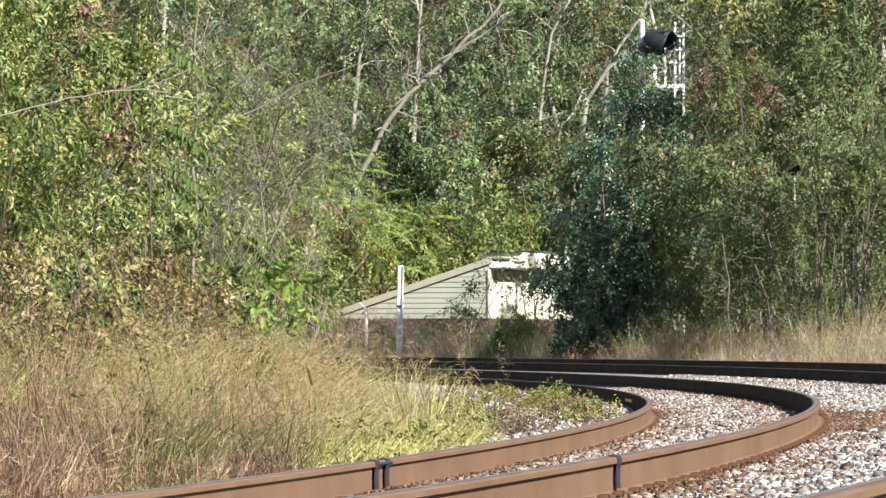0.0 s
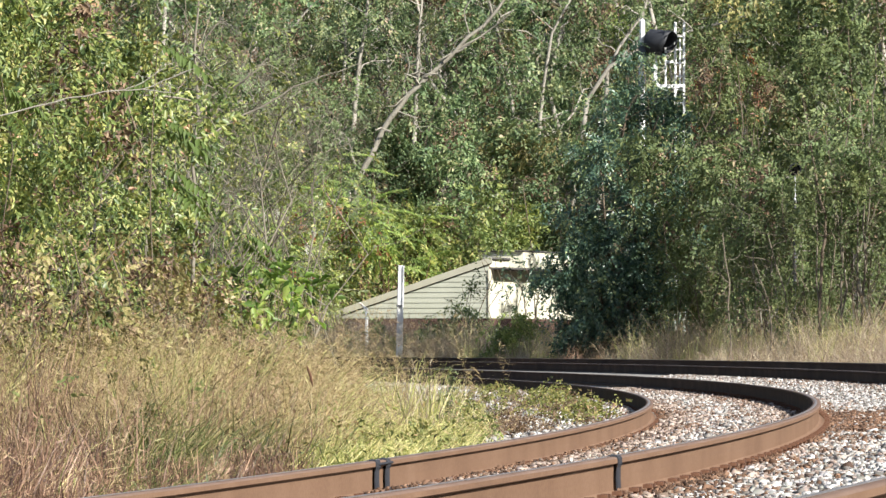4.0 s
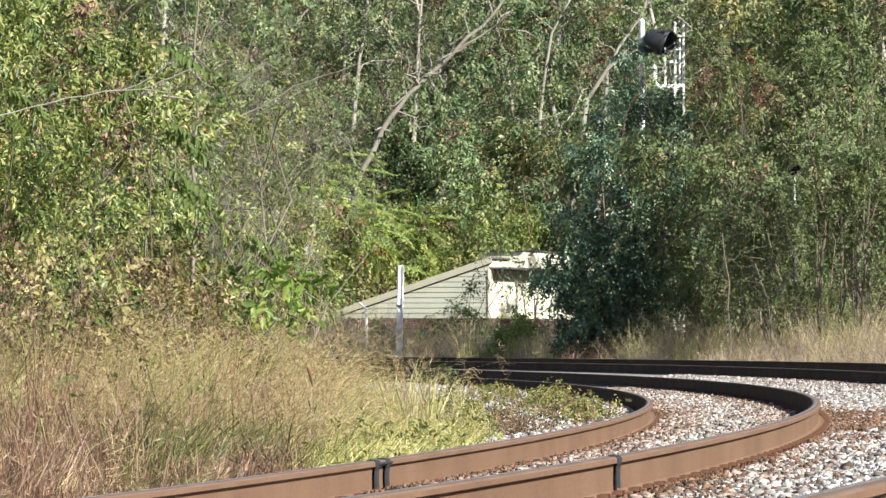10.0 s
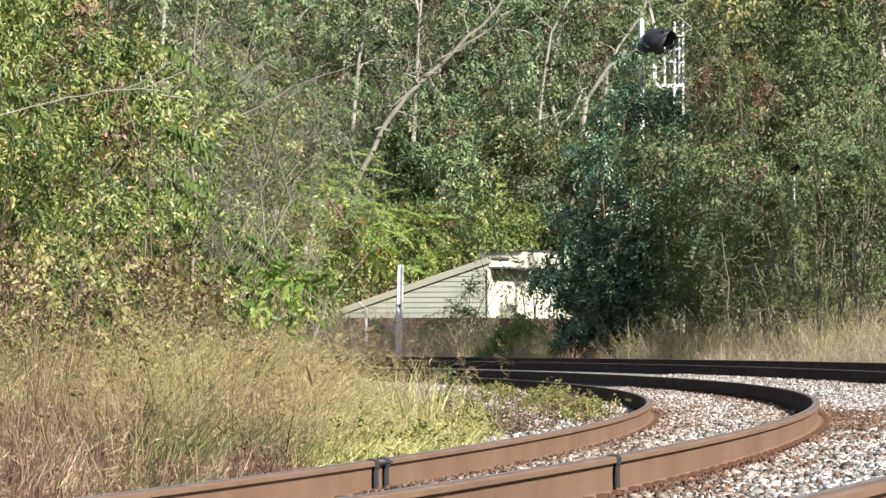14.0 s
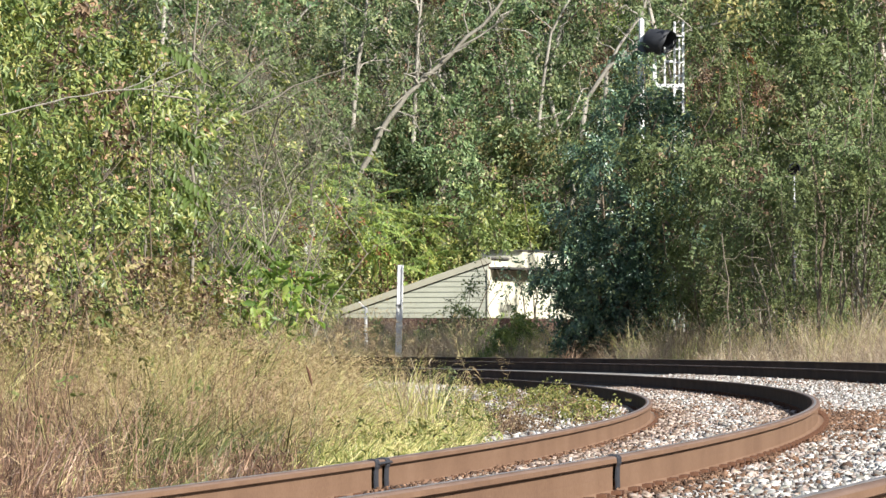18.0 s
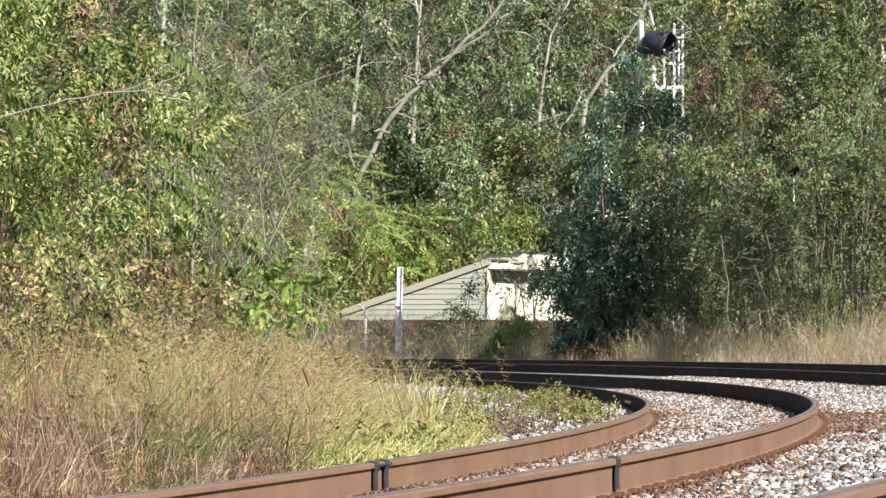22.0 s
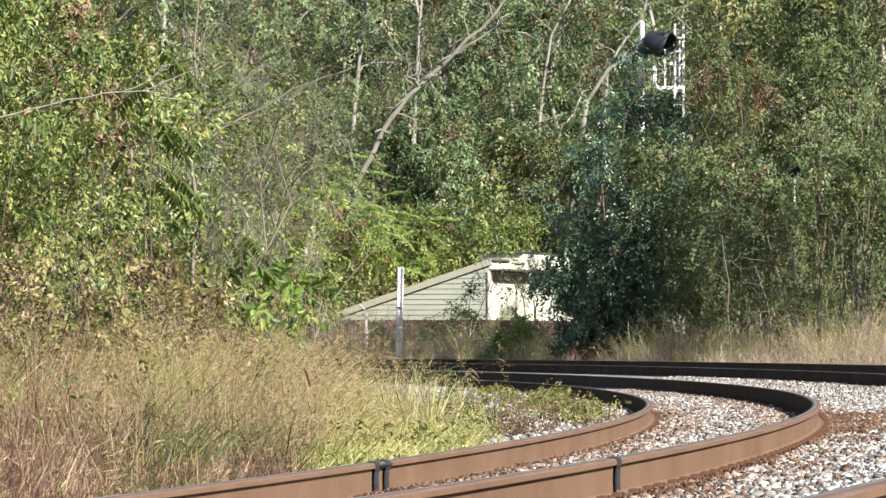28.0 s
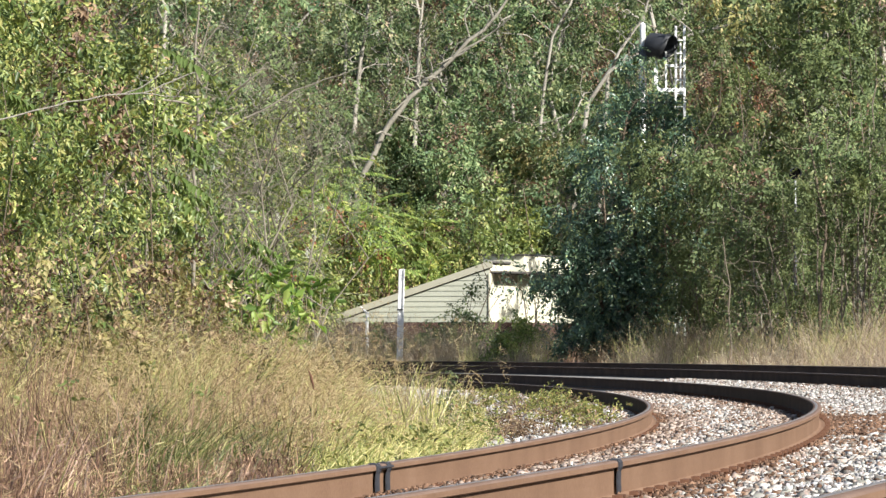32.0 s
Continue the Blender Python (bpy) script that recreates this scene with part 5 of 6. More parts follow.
def build_right_brush():
    # the last four stand out of view, added to shade the brush
    spots = [(5.5, 120, 5.6), (6.7, 118, 5.6), (7.9, 117, 6.4), (9.1, 115, 6.4), (10.2, 114, 6.6), (6.0, 126, 8.4), (7.4, 125, 9.4), (8.8, 124, 10), (10.4, 123, 10), (7.0, 112, 4.2), (8.6, 110, 5.0), (9.6, 108, 5.4), (11.2, 111.5, 7.5), (12.6, 109.5, 8.5), (10.7, 103.2, 4.7), (10.0, 103.8, 3.9)]
    for k, (x, y, h) in enumerate(spots):
        r = np.random.default_rng(800 + k)
        lines = [stem(r, h * r.uniform(0.8, 1.0), (r.uniform(-0.7, 0.7), r.uniform(-0.5, 0.5)), 7, 0.5) for _ in range(3)]
        build_tree("slender_tree", 820 + k, (x, y), lines, 0.035 if k else 0.018, 13, 1.25, 3200 if 8 < k < 12 else 4700, 0.115, 0.2, BARK_PALE if k and k % 3 == 0 else BARK_DARK, LEAF_OLIVE, "slender many-stemmed tree with small olive leaves", "tree", "trees beyond the outer track", 0.55, 0.62 if 8 < k < 12 else 0.5 if 0 < k < 5 else 0.25, False, (LEAF_RED, 300, 0.1) if k == 5 else (LEAF_BROWN, 420 if 8 < k < 12 else 160, 0.1), 4)


def build_autumn_tree():
    r = np.random.default_rng(41)
    for k, (x, y, h) in enumerate([(6.05, 121.2, 7.6), (6.6, 121.5, 7.4), (7.0, 121.8, 7.2)]):
        lines = [stem(r, h, (r.uniform(-0.3, 0.3), 0), 7, 0.4) for _ in range(2)]
        build_tree("autumn_tree", 42 + k, (x, y), lines, 0.03, 10, 0.6, 800, 0.1, 0.15, BARK_DARK, LEAF_OLIVE, "thin tree turning rust-red and brown", "tree", "reddening trees", 0.3, 0.84, False, (LEAF_RED, 150, 0.09) if k == 1 else (LEAF_BROWN, 480, 0.09), 3)


def build_tan_stems():
    for k, (x, y, h) in enumerate([(6.5, 108, 4.2), (7.2, 107, 4.8), (7.9, 106, 5.2), (8.3, 108, 5.6), (8.8, 106, 4.6), (6.0, 112, 3.4)]):
        r = np.random.default_rng(900 + k)
        lines = [stem(r, h * r.uniform(0.6, 1.0), (r.uniform(-0.9, 0.9), r.uniform(-0.3, 0.3)), 7, 0.5) for _ in range(2)]
        build_tree("thin_stemmed_shrub", 910 + k, (x, y), lines, 0.016, 8, 0.8, 700 if k in (0, 5) else 320, 0.085, 0.18, BARK_TAN, LEAF_OLIVE, "thin shrub of bare tan stems with few leaves", "shrub", "tan-stemmed shrubs", 0.7, 0.35, False, None, 3)


def build_bare_stems():
    """Bare stems and boughs that stand out before the leaves."""
    # a dead bough reaching out of the thicket's edge
    g = float(land(-5.3, 49))
    bare_stems("bare_bough_tree", 951, (-5.3, 49, g), [("trunk", [(-5.3, 49, g), (-5.2, 49, 1.4), (-5.0, 49, 2.3), (-4.36, 49, 2.57)], 0.012, 0.0085),
               ("bough", [(-4.36, 49, 2.57), (-3.74, 49, 2.74), (-3.43, 49, 2.82), (-2.94, 49, 2.89), (-2.75, 49, 2.9), (-2.47, 49, 3.01), (-2.27, 49, 3.09)], 0.0085, 0.004),
               ("bough", [(-2.93, 49, 2.89), (-2.75, 49, 2.96), (-2.54, 49, 3.10)], 0.006, 0.003), ("bough", [(-2.75, 49, 2.9), (-2.55, 49, 2.87), (-2.37, 49, 2.866)], 0.006, 0.003)],
               "bare pale bough reaching out of a vine thicket", "tree", BARK_PALE, "", 0.22, 4)
    # dark saplings before the cream wall of the house
    for j, pts in enumerate([[(2.33, -0.9), (2.27, 1.78), (2.2, 2.2), (1.95, 2.5), (1.6, 2.68)], [(2.57, -0.9), (2.55, 1.95), (2.44, 2.38), (2.3, 2.75)], [(2.62, -0.9), (2.6, 1.7), (2.72, 2.33), (2.78, 2.6)], [(2.95, -0.9), (2.98, 1.6), (3.1, 2.2)]]):
        foot = (pts[0][0], 150.0, float(land(pts[0][0], 150.0)) - 0.05)
        bare_stems("dark_sapling", 955 + j, foot, [("stem", [foot] + [(x, 150.0, z) for x, z in pts[1:]], 0.022, 0.010)], "thin dark sapling before a cream house wall", "sapling", BARK_DARK, "saplings before the house", 0.55, 8, LEAF_GLOSSY, 110, 0.12)
    # tan stems beyond the outer track
    D = 105.5
    k = D / 108
    def far(x, z):
        return (x * k, D, 0.545 + (z - 0.545) * k)
    def down(x):
        return (x * k, D, float(land(x * k, D)) - 0.05)
    stems = [[(8.44, 1.2), (8.49, 2.76), (8.58, 4.12), (8.63, 5.49), (8.7, 6.6)], [(8.42, 1.2), (8.45, 2.98), (8.49, 3.8), (8.69, 4.24), (8.9, 4.8)], [(8.33, 1.2), (8.34, 3.55), (8.43, 4.46), (8.4, 5.3)],
             [(8.01, 1.2), (8.02, 2.98), (8.08, 4.46), (8.2, 5.6)], [(8.03, 1.2), (7.94, 3.14), (7.88, 3.93), (7.7, 4.9)], [(7.6, 1.2), (7.53, 2.98), (7.5, 3.42), (7.45, 4.2)]]
    for j, pts in enumerate(stems):
        foot = down(pts[0][0])
        lines = [("stem", [foot] + [far(*p) for p in pts], 0.021, 0.010)]
        if j == 4:
            lines.append(("bough", [far(8.05, 2.76), far(7.88, 3.14), far(7.58, 3.4)], 0.018, 0.009))
        bare_stems("bare_stemmed_shrub", 960 + j, foot, lines, "tall shrub of bare tan stems with sparse leaves", "shrub", BARK_TAN_LIT, "bare-stemmed shrubs", 0.8, 11, LEAF_OLIVE, 600)
    dead = [[(6.96, 0.99), (6.9, 1.34), (6.71, 2.16), (6.52, 2.83)], [(6.6, 0.99), (6.55, 1.34), (6.48, 1.65), (6.28, 2.21)], [(5.76, 0.99), (5.73, 1.34), (5.62, 2.83)]]
    side = [[[(6.62, 2.55), (6.68, 2.61), (7.06, 2.76)], [(6.72, 2.15), (6.52, 2.29), (6.05, 2.39)]], [[(6.56, 1.3), (6.3, 1.28), (6.06, 1.3)]], []]
    for j, pts in enumerate(dead):
        foot = down(pts[0][0])
        lines = [("stem", [foot] + [far(*p) for p in pts], 0.022, 0.011)] + [("branch", [far(*p) for p in b], 0.013, 0.005) for b in side[j]]
        bare_stems("dead_sapling", 970 + j, foot, lines, "dead leaning sapling with bare pale branches", "sapling", BARK_TAN_LIT, "dead saplings", 0.5, 8, LEAF_OLIVE, 90)
    foot = down(7.62)
    bare_stems("slender_tree", 980, foot, [("trunk", [foot, far(7.61, 1.96), far(7.7, 3.2), far(7.4, 4.6)], 0.04, 0.02)], "dark-trunked slim tree in the shade of the brush", "tree", BARK_DARK, "trees beyond the outer track", 0.9, 9, LEAF_OLIVE, 500)
    # leafy growth round the small signal
    r = np.random.default_rng(985)
    for j, (x, y, h) in enumerate([(7.15, 107.6, 3.3), (6.7, 108.2, 3.0), (7.6, 108.4, 3.6)]):
        build_tree("leafy_shrub", 986 + j, (x, y), [stem(r, h, (r.uniform(-0.3, 0.3), 0), 6, 0.5) for _ in range(3)], 0.018, 9, 0.7, 1500, 0.09, 0.16, BARK_DARK, LEAF_OLIVE, "leafy olive shrub at the edge of the brush", "shrub", "shrubs beyond the outer track", 0.6, 0.1)


def build_trackside_lamp():
    """A second, small signal half lost in the leaves."""
    x0, y0 = 6.98, 108.6
    g = float(land(x0, y0))
    k = y0 / 106.5
    zl = 0.545 + (4.07 - 0.545) * k - g
    sig = thing("trackside_signal", (x0 * k, y0, g), "small black signal head on a thin pale pole among leaves", "railway signal")
    # lit piece of the pole put into colour: dark below, pale above
    part("post", rod_bm((0, 0, 0), (0, 0, zl - 0.62), 0.03, 10), DARK_GREY, sig, "lower post in a dark tone")
    part("pole", rod_bm((0, 0, zl - 0.62), (0, 0, zl - 0.1), 0.024, 10), GALV, sig, "upper pole, pale as its lit piece")
    part("foot_plate", box_bm((-0.12, -0.12, 0), (0.12, 0.12, 0.06), 0.01), GALV, sig)
    part("head", rod_bm((0, -0.06, zl), (0, 0.1, zl), 0.13, 16), BLACK_PAINT, sig, "round black signal head")
    part("bracket", box_bm((-0.04, -0.02, zl - 0.2), (0.04, 0.05, zl - 0.08), 0.01), BLACK_PAINT, sig)
    part("lens", rod_bm((0, -0.075, zl), (0, -0.058, zl), 0.075, 14), GLASS_DARK, sig, "dark unlit lens")
    bm = bmesh.new()
    arc = [math.pi * i / 10 for i in range(11)]
    rows = [[bm.verts.new((r * math.cos(a), y, zl + r * math.sin(a))) for a in arc] for y, r in ((-0.06, 0.115), (-0.2, 0.115), (-0.26, 0.11))]
    for a, b in zip(rows, rows[1:]):
        for i in range(10):
            bm.faces.new((a[i], a[i + 1], b[i + 1], b[i]))
    hood = part("hood", bm, HOOD_PAINT, sig, "short black sun hood")
    hood.modifiers.new("thickness", "SOLIDIFY").thickness = 0.008


# ---- the house beyond the tracks ----
def build_house():
    turn = 18.0
    ground_z = -0.85
    house = thing("house", (1.36, 160.0, 0), "low house with grey-green siding, cream wall and red brick base", "house", turn=-turn)
    # local axes: the gable wall runs along -x, the cream wall along +y
    L, depth, z0, z1, z2 = 4.75, 10.0, 1.40, 1.55, 3.10
    slope = (z2 - z1) / L
    core = bmesh.new()
    prof = [(-L, 0, ground_z), (0, 0, ground_z), (0, 0, z2), (-L, 0, z1)]
    f = core.faces.new([core.verts.new((x, 0.03, z)) for x, y, z in prof])
    ext = bmesh.ops.extrude_face_region(core, geom=[f])
    bmesh.ops.translate(core, verts=[v for v in ext["geom"] if isinstance(v, bmesh.types.BMVert)], vec=(0, depth, 0))
    bmesh.ops.recalc_face_normals(core, faces=core.faces)
    part("wall", core, BRICK, house, "inner wall behind siding and brick")
    # lapped boards on the gable
    board = 0.156
    z = z0
    while z < z2 - 0.02:
        top = min(z + board, z2)
        bm = bmesh.new()
        xl = -L if z < z1 else -L + (z - z1) / slope
        xt = -L if top < z1 else -L + (top - z1) / slope
        pts = [(xl, 0.001, z), (0, 0.001, z), (0, 0.018, top), (min(xt, -0.01), 0.018, top)]
        front = [bm.verts.new(p) for p in pts]
        back = [bm.verts.new((p[0], 0.028, p[2])) for p in pts]
        bm.faces.new(front)
        bm.faces.new(back[::-1])
        for a in range(4):
            b = (a + 1) % 4
            bm.faces.new((front[b], front[a], back[a], back[b]))
        part("siding_board", bm, SIDING, house)
        z += board
    # brick base of the gable and under the cream wall, in courses
    brick_me = bpy.data.meshes.new("brick")
    bm = box_bm((0, 0, 0), (0.205, 0.03, 0.06), 0.004)
    bm.to_mesh(brick_me)
    bm.free()
    brick_me.materials.append(BRICK)
    count = 0
    zc = z0 - 0.085
    row = 0
    while zc > 0.75:
        x = -L + 0.1 * (row % 2)
        while x < -0.2 and count < 290:
            b = new("brick", brick_me)
            b.parent = house
            b.matrix_basis = pose(x, 0.005, zc)
            count += 1
            x += 0.217
        zc -= 0.075
        row += 1
    zc = z0 - 0.085
    row = 0
    while zc > 1.0:
        y = 0.03 + 0.1 * (row % 2)
        while y < 9.7:
            b = new("brick", brick_me)
            b.parent = house
            b.matrix_basis = pose(-0.005, y, zc, 0, 0, 90) @ pose(0, -0.03, 0)
            y += 0.217
        zc -= 0.075
        row += 1
    # cream boards of the side wall
    z = z0
    while z < 2.52:
        part("wall_board", box_bm((0.0, 0.03, z), (0.03, depth, min(z + 0.262, 2.54)), 0.004), WHITE_WALL, house, "cream-painted board")
        z += 0.265
    part("corner_board", box_bm((-0.02, -0.03, z0), (0.045, 0.028, 2.86), 0.004), WHITE_WALL, house, "white corner board")
    # shadowed lower eave, cream upper wall, roof
    part("eave", box_bm((-0.1, 0.12, 2.86), (0.52, depth + 0.3, 2.92), 0.01), ROOFING, house, "dark overhanging eave")
    part("frieze_board", box_bm((0.0, 0.03, 2.542), (0.025, depth, 2.84), 0.003), FASCIA, house)
    part("frieze_board", box_bm((0.0, 0.03, 2.925), (0.022, 1.89, 3.11), 0.003), WHITE_WALL, house, "cream board above the eave")
    part("upper_wall", box_bm((-0.8, 1.9, 2.925), (0.5, depth - 0.4, 3.42), 0.01), WHITE_WALL, house, "cream upper wall under the roof edge")
    n = math.hypot(L, z2 - z1)
    # the thin dark strip draws the shadow line below the fascia
    for nm, lo, hi, m in (("roof", (-n - 0.3, -0.02, 0.0), (0.1, depth + 0.1, 0.06), ROOFING), ("fascia", (-n - 0.3, -0.05, -0.12), (0.1, -0.022, 0.07), FASCIA), ("fascia_shadow_strip", (-n - 0.25, -0.012, -0.143), (0.06, -0.002, -0.10), ROOFING)):
        ob = part(nm, box_bm(lo, hi, 0.006), m, house)
        ob.matrix_basis = Matrix.Translation((0, 0, z2 + 0.04)) @ Matrix.Rotation(-math.atan2(z2 - z1, L), 4, "Y")
    part("upper_roof", box_bm((-0.9, 1.8, 3.42), (0.54, depth, 3.46), 0.01), ROOFING, house)


# ---- signal and posts ----
def build_signal():
    x0, y0 = 4.64, 125.0
    g = float(land(x0, y0))
    sig = thing("railway_signal", (x0, y0, g), "silver-painted railway signal mast with ladder and black hooded lamp", "railway signal")
    H = 8.15 - g
    part("mast", rod_bm((0, 0, 0), (0, 0, H), 0.062, 12), SILVER_PAINT, sig)
    part("mast_cap", rod_bm((0, 0, H), (0, 0, H + 0.05), 0.068, 12, 0.02), SILVER_PAINT, sig)
    part("base_box", box_bm((-0.25, -0.2, 0), (0.25, 0.2, 0.5), 0.02), GALV, sig)
    # ladder
    for dx in (0.77, 0.97):
        part("ladder_rail", box_bm((dx - 0.028, -0.02, 0), (dx + 0.028, 0.02, H - 0.03), 0.006), SILVER_PAINT, sig)
    z = 0.35
    while z < H - 0.3:
        part("rung", rod_bm((0.77, 0, z), (0.97, 0, z), 0.017, 6), SILVER_PAINT, sig)
        z += 0.31
    # lamp bracket and cage
    zb = 6.62 - g
    part("bracket", box_bm((0.34, -0.036, zb - 0.045), (0.99, 0.034, zb + 0.045), 0.01), SILVER_PAINT, sig)
    part("bracket_arm", box_bm((0.0, -0.025, zb - 0.32), (0.97, 0.025, zb - 0.26), 0.01), BLACK_PAINT, sig, "black bracket arm")
    part("bracket_post", box_bm((0.26, -0.03, zb + 0.1), (0.35, 0.03, zb + 0.8), 0.01), SILVER_PAINT, sig)
    part("bracket_brace", rod_bm((0.31, 0, zb + 0.14), (0.37, 0, zb), 0.03, 8), SILVER_PAINT, sig)
    part("cage_bar", box_bm((0.52, -0.02, zb), (0.565, 0.02, zb + 0.9), 0.006), SILVER_PAINT, sig)
    part("cage_rail", box_bm((0.54, -0.02, zb + 0.54), (0.78, 0.02, zb + 0.6), 0.006), SILVER_PAINT, sig)
    part("cage_post", box_bm((0.86, -0.03, zb), (0.9, 0.0, zb + 1.1), 0.006), SILVER_PAINT, sig)
    # lamp head with its hood
    zl = 7.66 - g
    bm = bmesh.new()
    box(bm, (0.12, -0.2, zl - 0.2), (0.3, 0.2, zl + 0.2), 0.07)
    head = Matrix.Translation((0.2, 0, zl)) @ Matrix.Rotation(math.radians(-32), 4, "Z") @ Matrix.Rotation(math.radians(6), 4, "Y") @ Matrix.Translation((-0.2, 0, -zl))
    part("lamp_housing", bm, DARK_GREY, sig, "dark grey lamp housing").matrix_basis = head
    bm = bmesh.new()
    n, R = 28, 0.30
    rings = []
    for xx, rr in ((0.14, R * 0.8), (0.2, R * 0.98), (0.45, R), (0.62, R), (0.76, R * 0.95)):
        rings.append([bm.verts.new((xx - (0.17 * max(0.0, -math.sin(a) + 0.1) if xx > 0.5 else 0), rr * math.cos(a), zl + rr * math.sin(a))) for a in [2 * math.pi * i / n for i in range(n)]])
    for a, b in zip(rings, rings[1:]):
        for i in range(n):
            bm.faces.new((a[i], a[(i + 1) % n], b[(i + 1) % n], b[i]))
    for f in bm.faces:
        f.smooth = True
    hood = part("hood", bm, HOOD_PAINT, sig, "matt black sun hood")
    hood.matrix_basis = head
    mod = hood.modifiers.new("thickness", "SOLIDIFY")
    mod.thickness = 0.012
    part("lens", rod_bm((0.30, 0, zl), (0.33, 0, zl), 0.13, 16), GLASS_DARK, sig, "dark unlit lens").matrix_basis = head
    # strip before the mast: the lamp's shadow put into its colour
    part("mast_shade_strip", box_bm((-0.1, -0.1, zl - 1.05), (0.09, -0.07, zl - 0.02), 0.02), MAST_SHADE, sig, "blue-grey strip standing for the lamp's shade on the mast")


def build_posts():
    x0, y0 = -1.18, 143.0
    g = float(land(x0, y0))
    post = thing("marker_post", (x0, y0, g), "tall bright galvanised steel channel post beyond the rails", "post")
    bm = bmesh.new()
    H = 2.72 - g
    box(bm, (-0.085, -0.01, 0), (0.085, 0.01, H), 0.003)
    box(bm, (-0.075, -0.06, 0), (-0.05, -0.011, H), 0.003)
    box(bm, (0.05, -0.06, 0), (0.075, -0.011, H), 0.003)
    part("channel", bm, SILVER_PAINT, post).matrix_basis = pose(0, 0, 0, 0, 1.3, 0)
    part("clamp", box_bm((-0.07, -0.066, H * 0.58), (0.09, -0.012, H * 0.60), 0.004), DARK_GREY, post)
    x0, y0 = -2.1, 147.0
    g = float(land(x0, y0))
    post = thing("fence_post", (x0, y0, g), "short pale steel fence post with an angled arm", "post")
    part("pole", rod_bm((0, 0, 0), (0, 0, 1.60 - g), 0.045, 8), SILVER_PAINT, post)
    part("arm", rod_bm((0, 0, 1.58 - g), (-0.2, 0, 1.76 - g), 0.028, 6), SILVER_PAINT, post)


# ---- things that stir in the wind ----
def leaflet_mesh():
    """One pointed, slightly folded leaflet along +x, a metre long."""
    return quick_mesh("leaflet", [(0, 0, 0), (0.3, 0.15, 0.05), (0.65, 0.125, 0.04), (1, 0, -0.06), (0.65, -0.125, 0.04), (0.3, -0.15, 0.05)], [], [[0, 1, 2, 3], [0, 3, 4, 5]])


LEAFLET = leaflet_mesh()
LEAFLET.materials.append(LEAF_FROND)


def frond(parent, rng, length, pairs, leaflet, droop=0.35):
    """A pinnate leaf along +x: a curved stalk with paired leaflets."""
    soup = Soup()
    t = np.linspace(0, 1, 7)
    tube(soup, np.stack([t * length, np.zeros(7), -droop * length * t ** 2], -1), np.linspace(0.006, 0.002, 7), 4)
    stalk = part("frond", soup.mesh("frond"), LEAF_FROND, parent)
    for k in range(pairs + 1):
        s = 0.15 + 0.85 * k / pairs
        for sd in (-1, 1):
            L = leaflet * (0.75 + 0.5 * math.sin(s * 3.0)) * rng.uniform(0.7, 1.2)
            way = Vector((0.45 + rng.normal() * 0.15 if k < pairs else 1.2, sd * (1.0 if k < pairs else 0.15), -0.95 + rng.normal() * 0.4)).normalized()
            side = Vector((0, 0.15 * sd, 1)).cross(way).normalized()
            up = way.cross(side)
            ob = new("leaflet", LEAFLET)
            ob.parent = stalk
            ob.matrix_basis = Matrix.Translation((s * length, 0, -droop * length * s * s)) @ Matrix((way, side, up)).transposed().to_4x4() @ Matrix.Diagonal((L, L, L, 1))
    return stalk


def frond_mesh(rng, length, pairs, leaflet, droop=0.35):
    """The same, as one mesh, for far fronds."""
    soup = Soup()
    t = np.linspace(0, 1, 7)
    tube(soup, np.stack([t * length, np.zeros(7), -droop * length * t ** 2], -1), np.linspace(0.006, 0.002, 7), 4)
    for k in range(pairs + 1):
        s = 0.15 + 0.85 * k / pairs
        c = np.array([s * length, 0, -droop * length * s * s])
        for sd in (-1, 1):
            L = leaflet * (0.75 + 0.5 * math.sin(s * 3.0)) * rng.uniform(0.85, 1.15)
            way = unit(np.array([0.45 if k < pairs else 1.2, sd * 1.0 if k < pairs else sd * 0.15, -0.85 + rng.normal() * 0.15]))
            wide = unit(np.cross(way, [0, 0.15 * sd, 1])) * L * 0.135
            up = np.array([0, 0, 0.05 * L])
            v = np.array([c, c + way * L * 0.3 + wide + up, c + way * L * 0.65 + wide * 0.85 + up, c + way * L, c + way * L * 0.65 - wide * 0.85 + up, c + way * L * 0.3 - wide + up])
            soup.add(v, quads=[[0, 1, 2, 3], [0, 3, 4, 5]])
    return soup.mesh("frond")


FROND = []


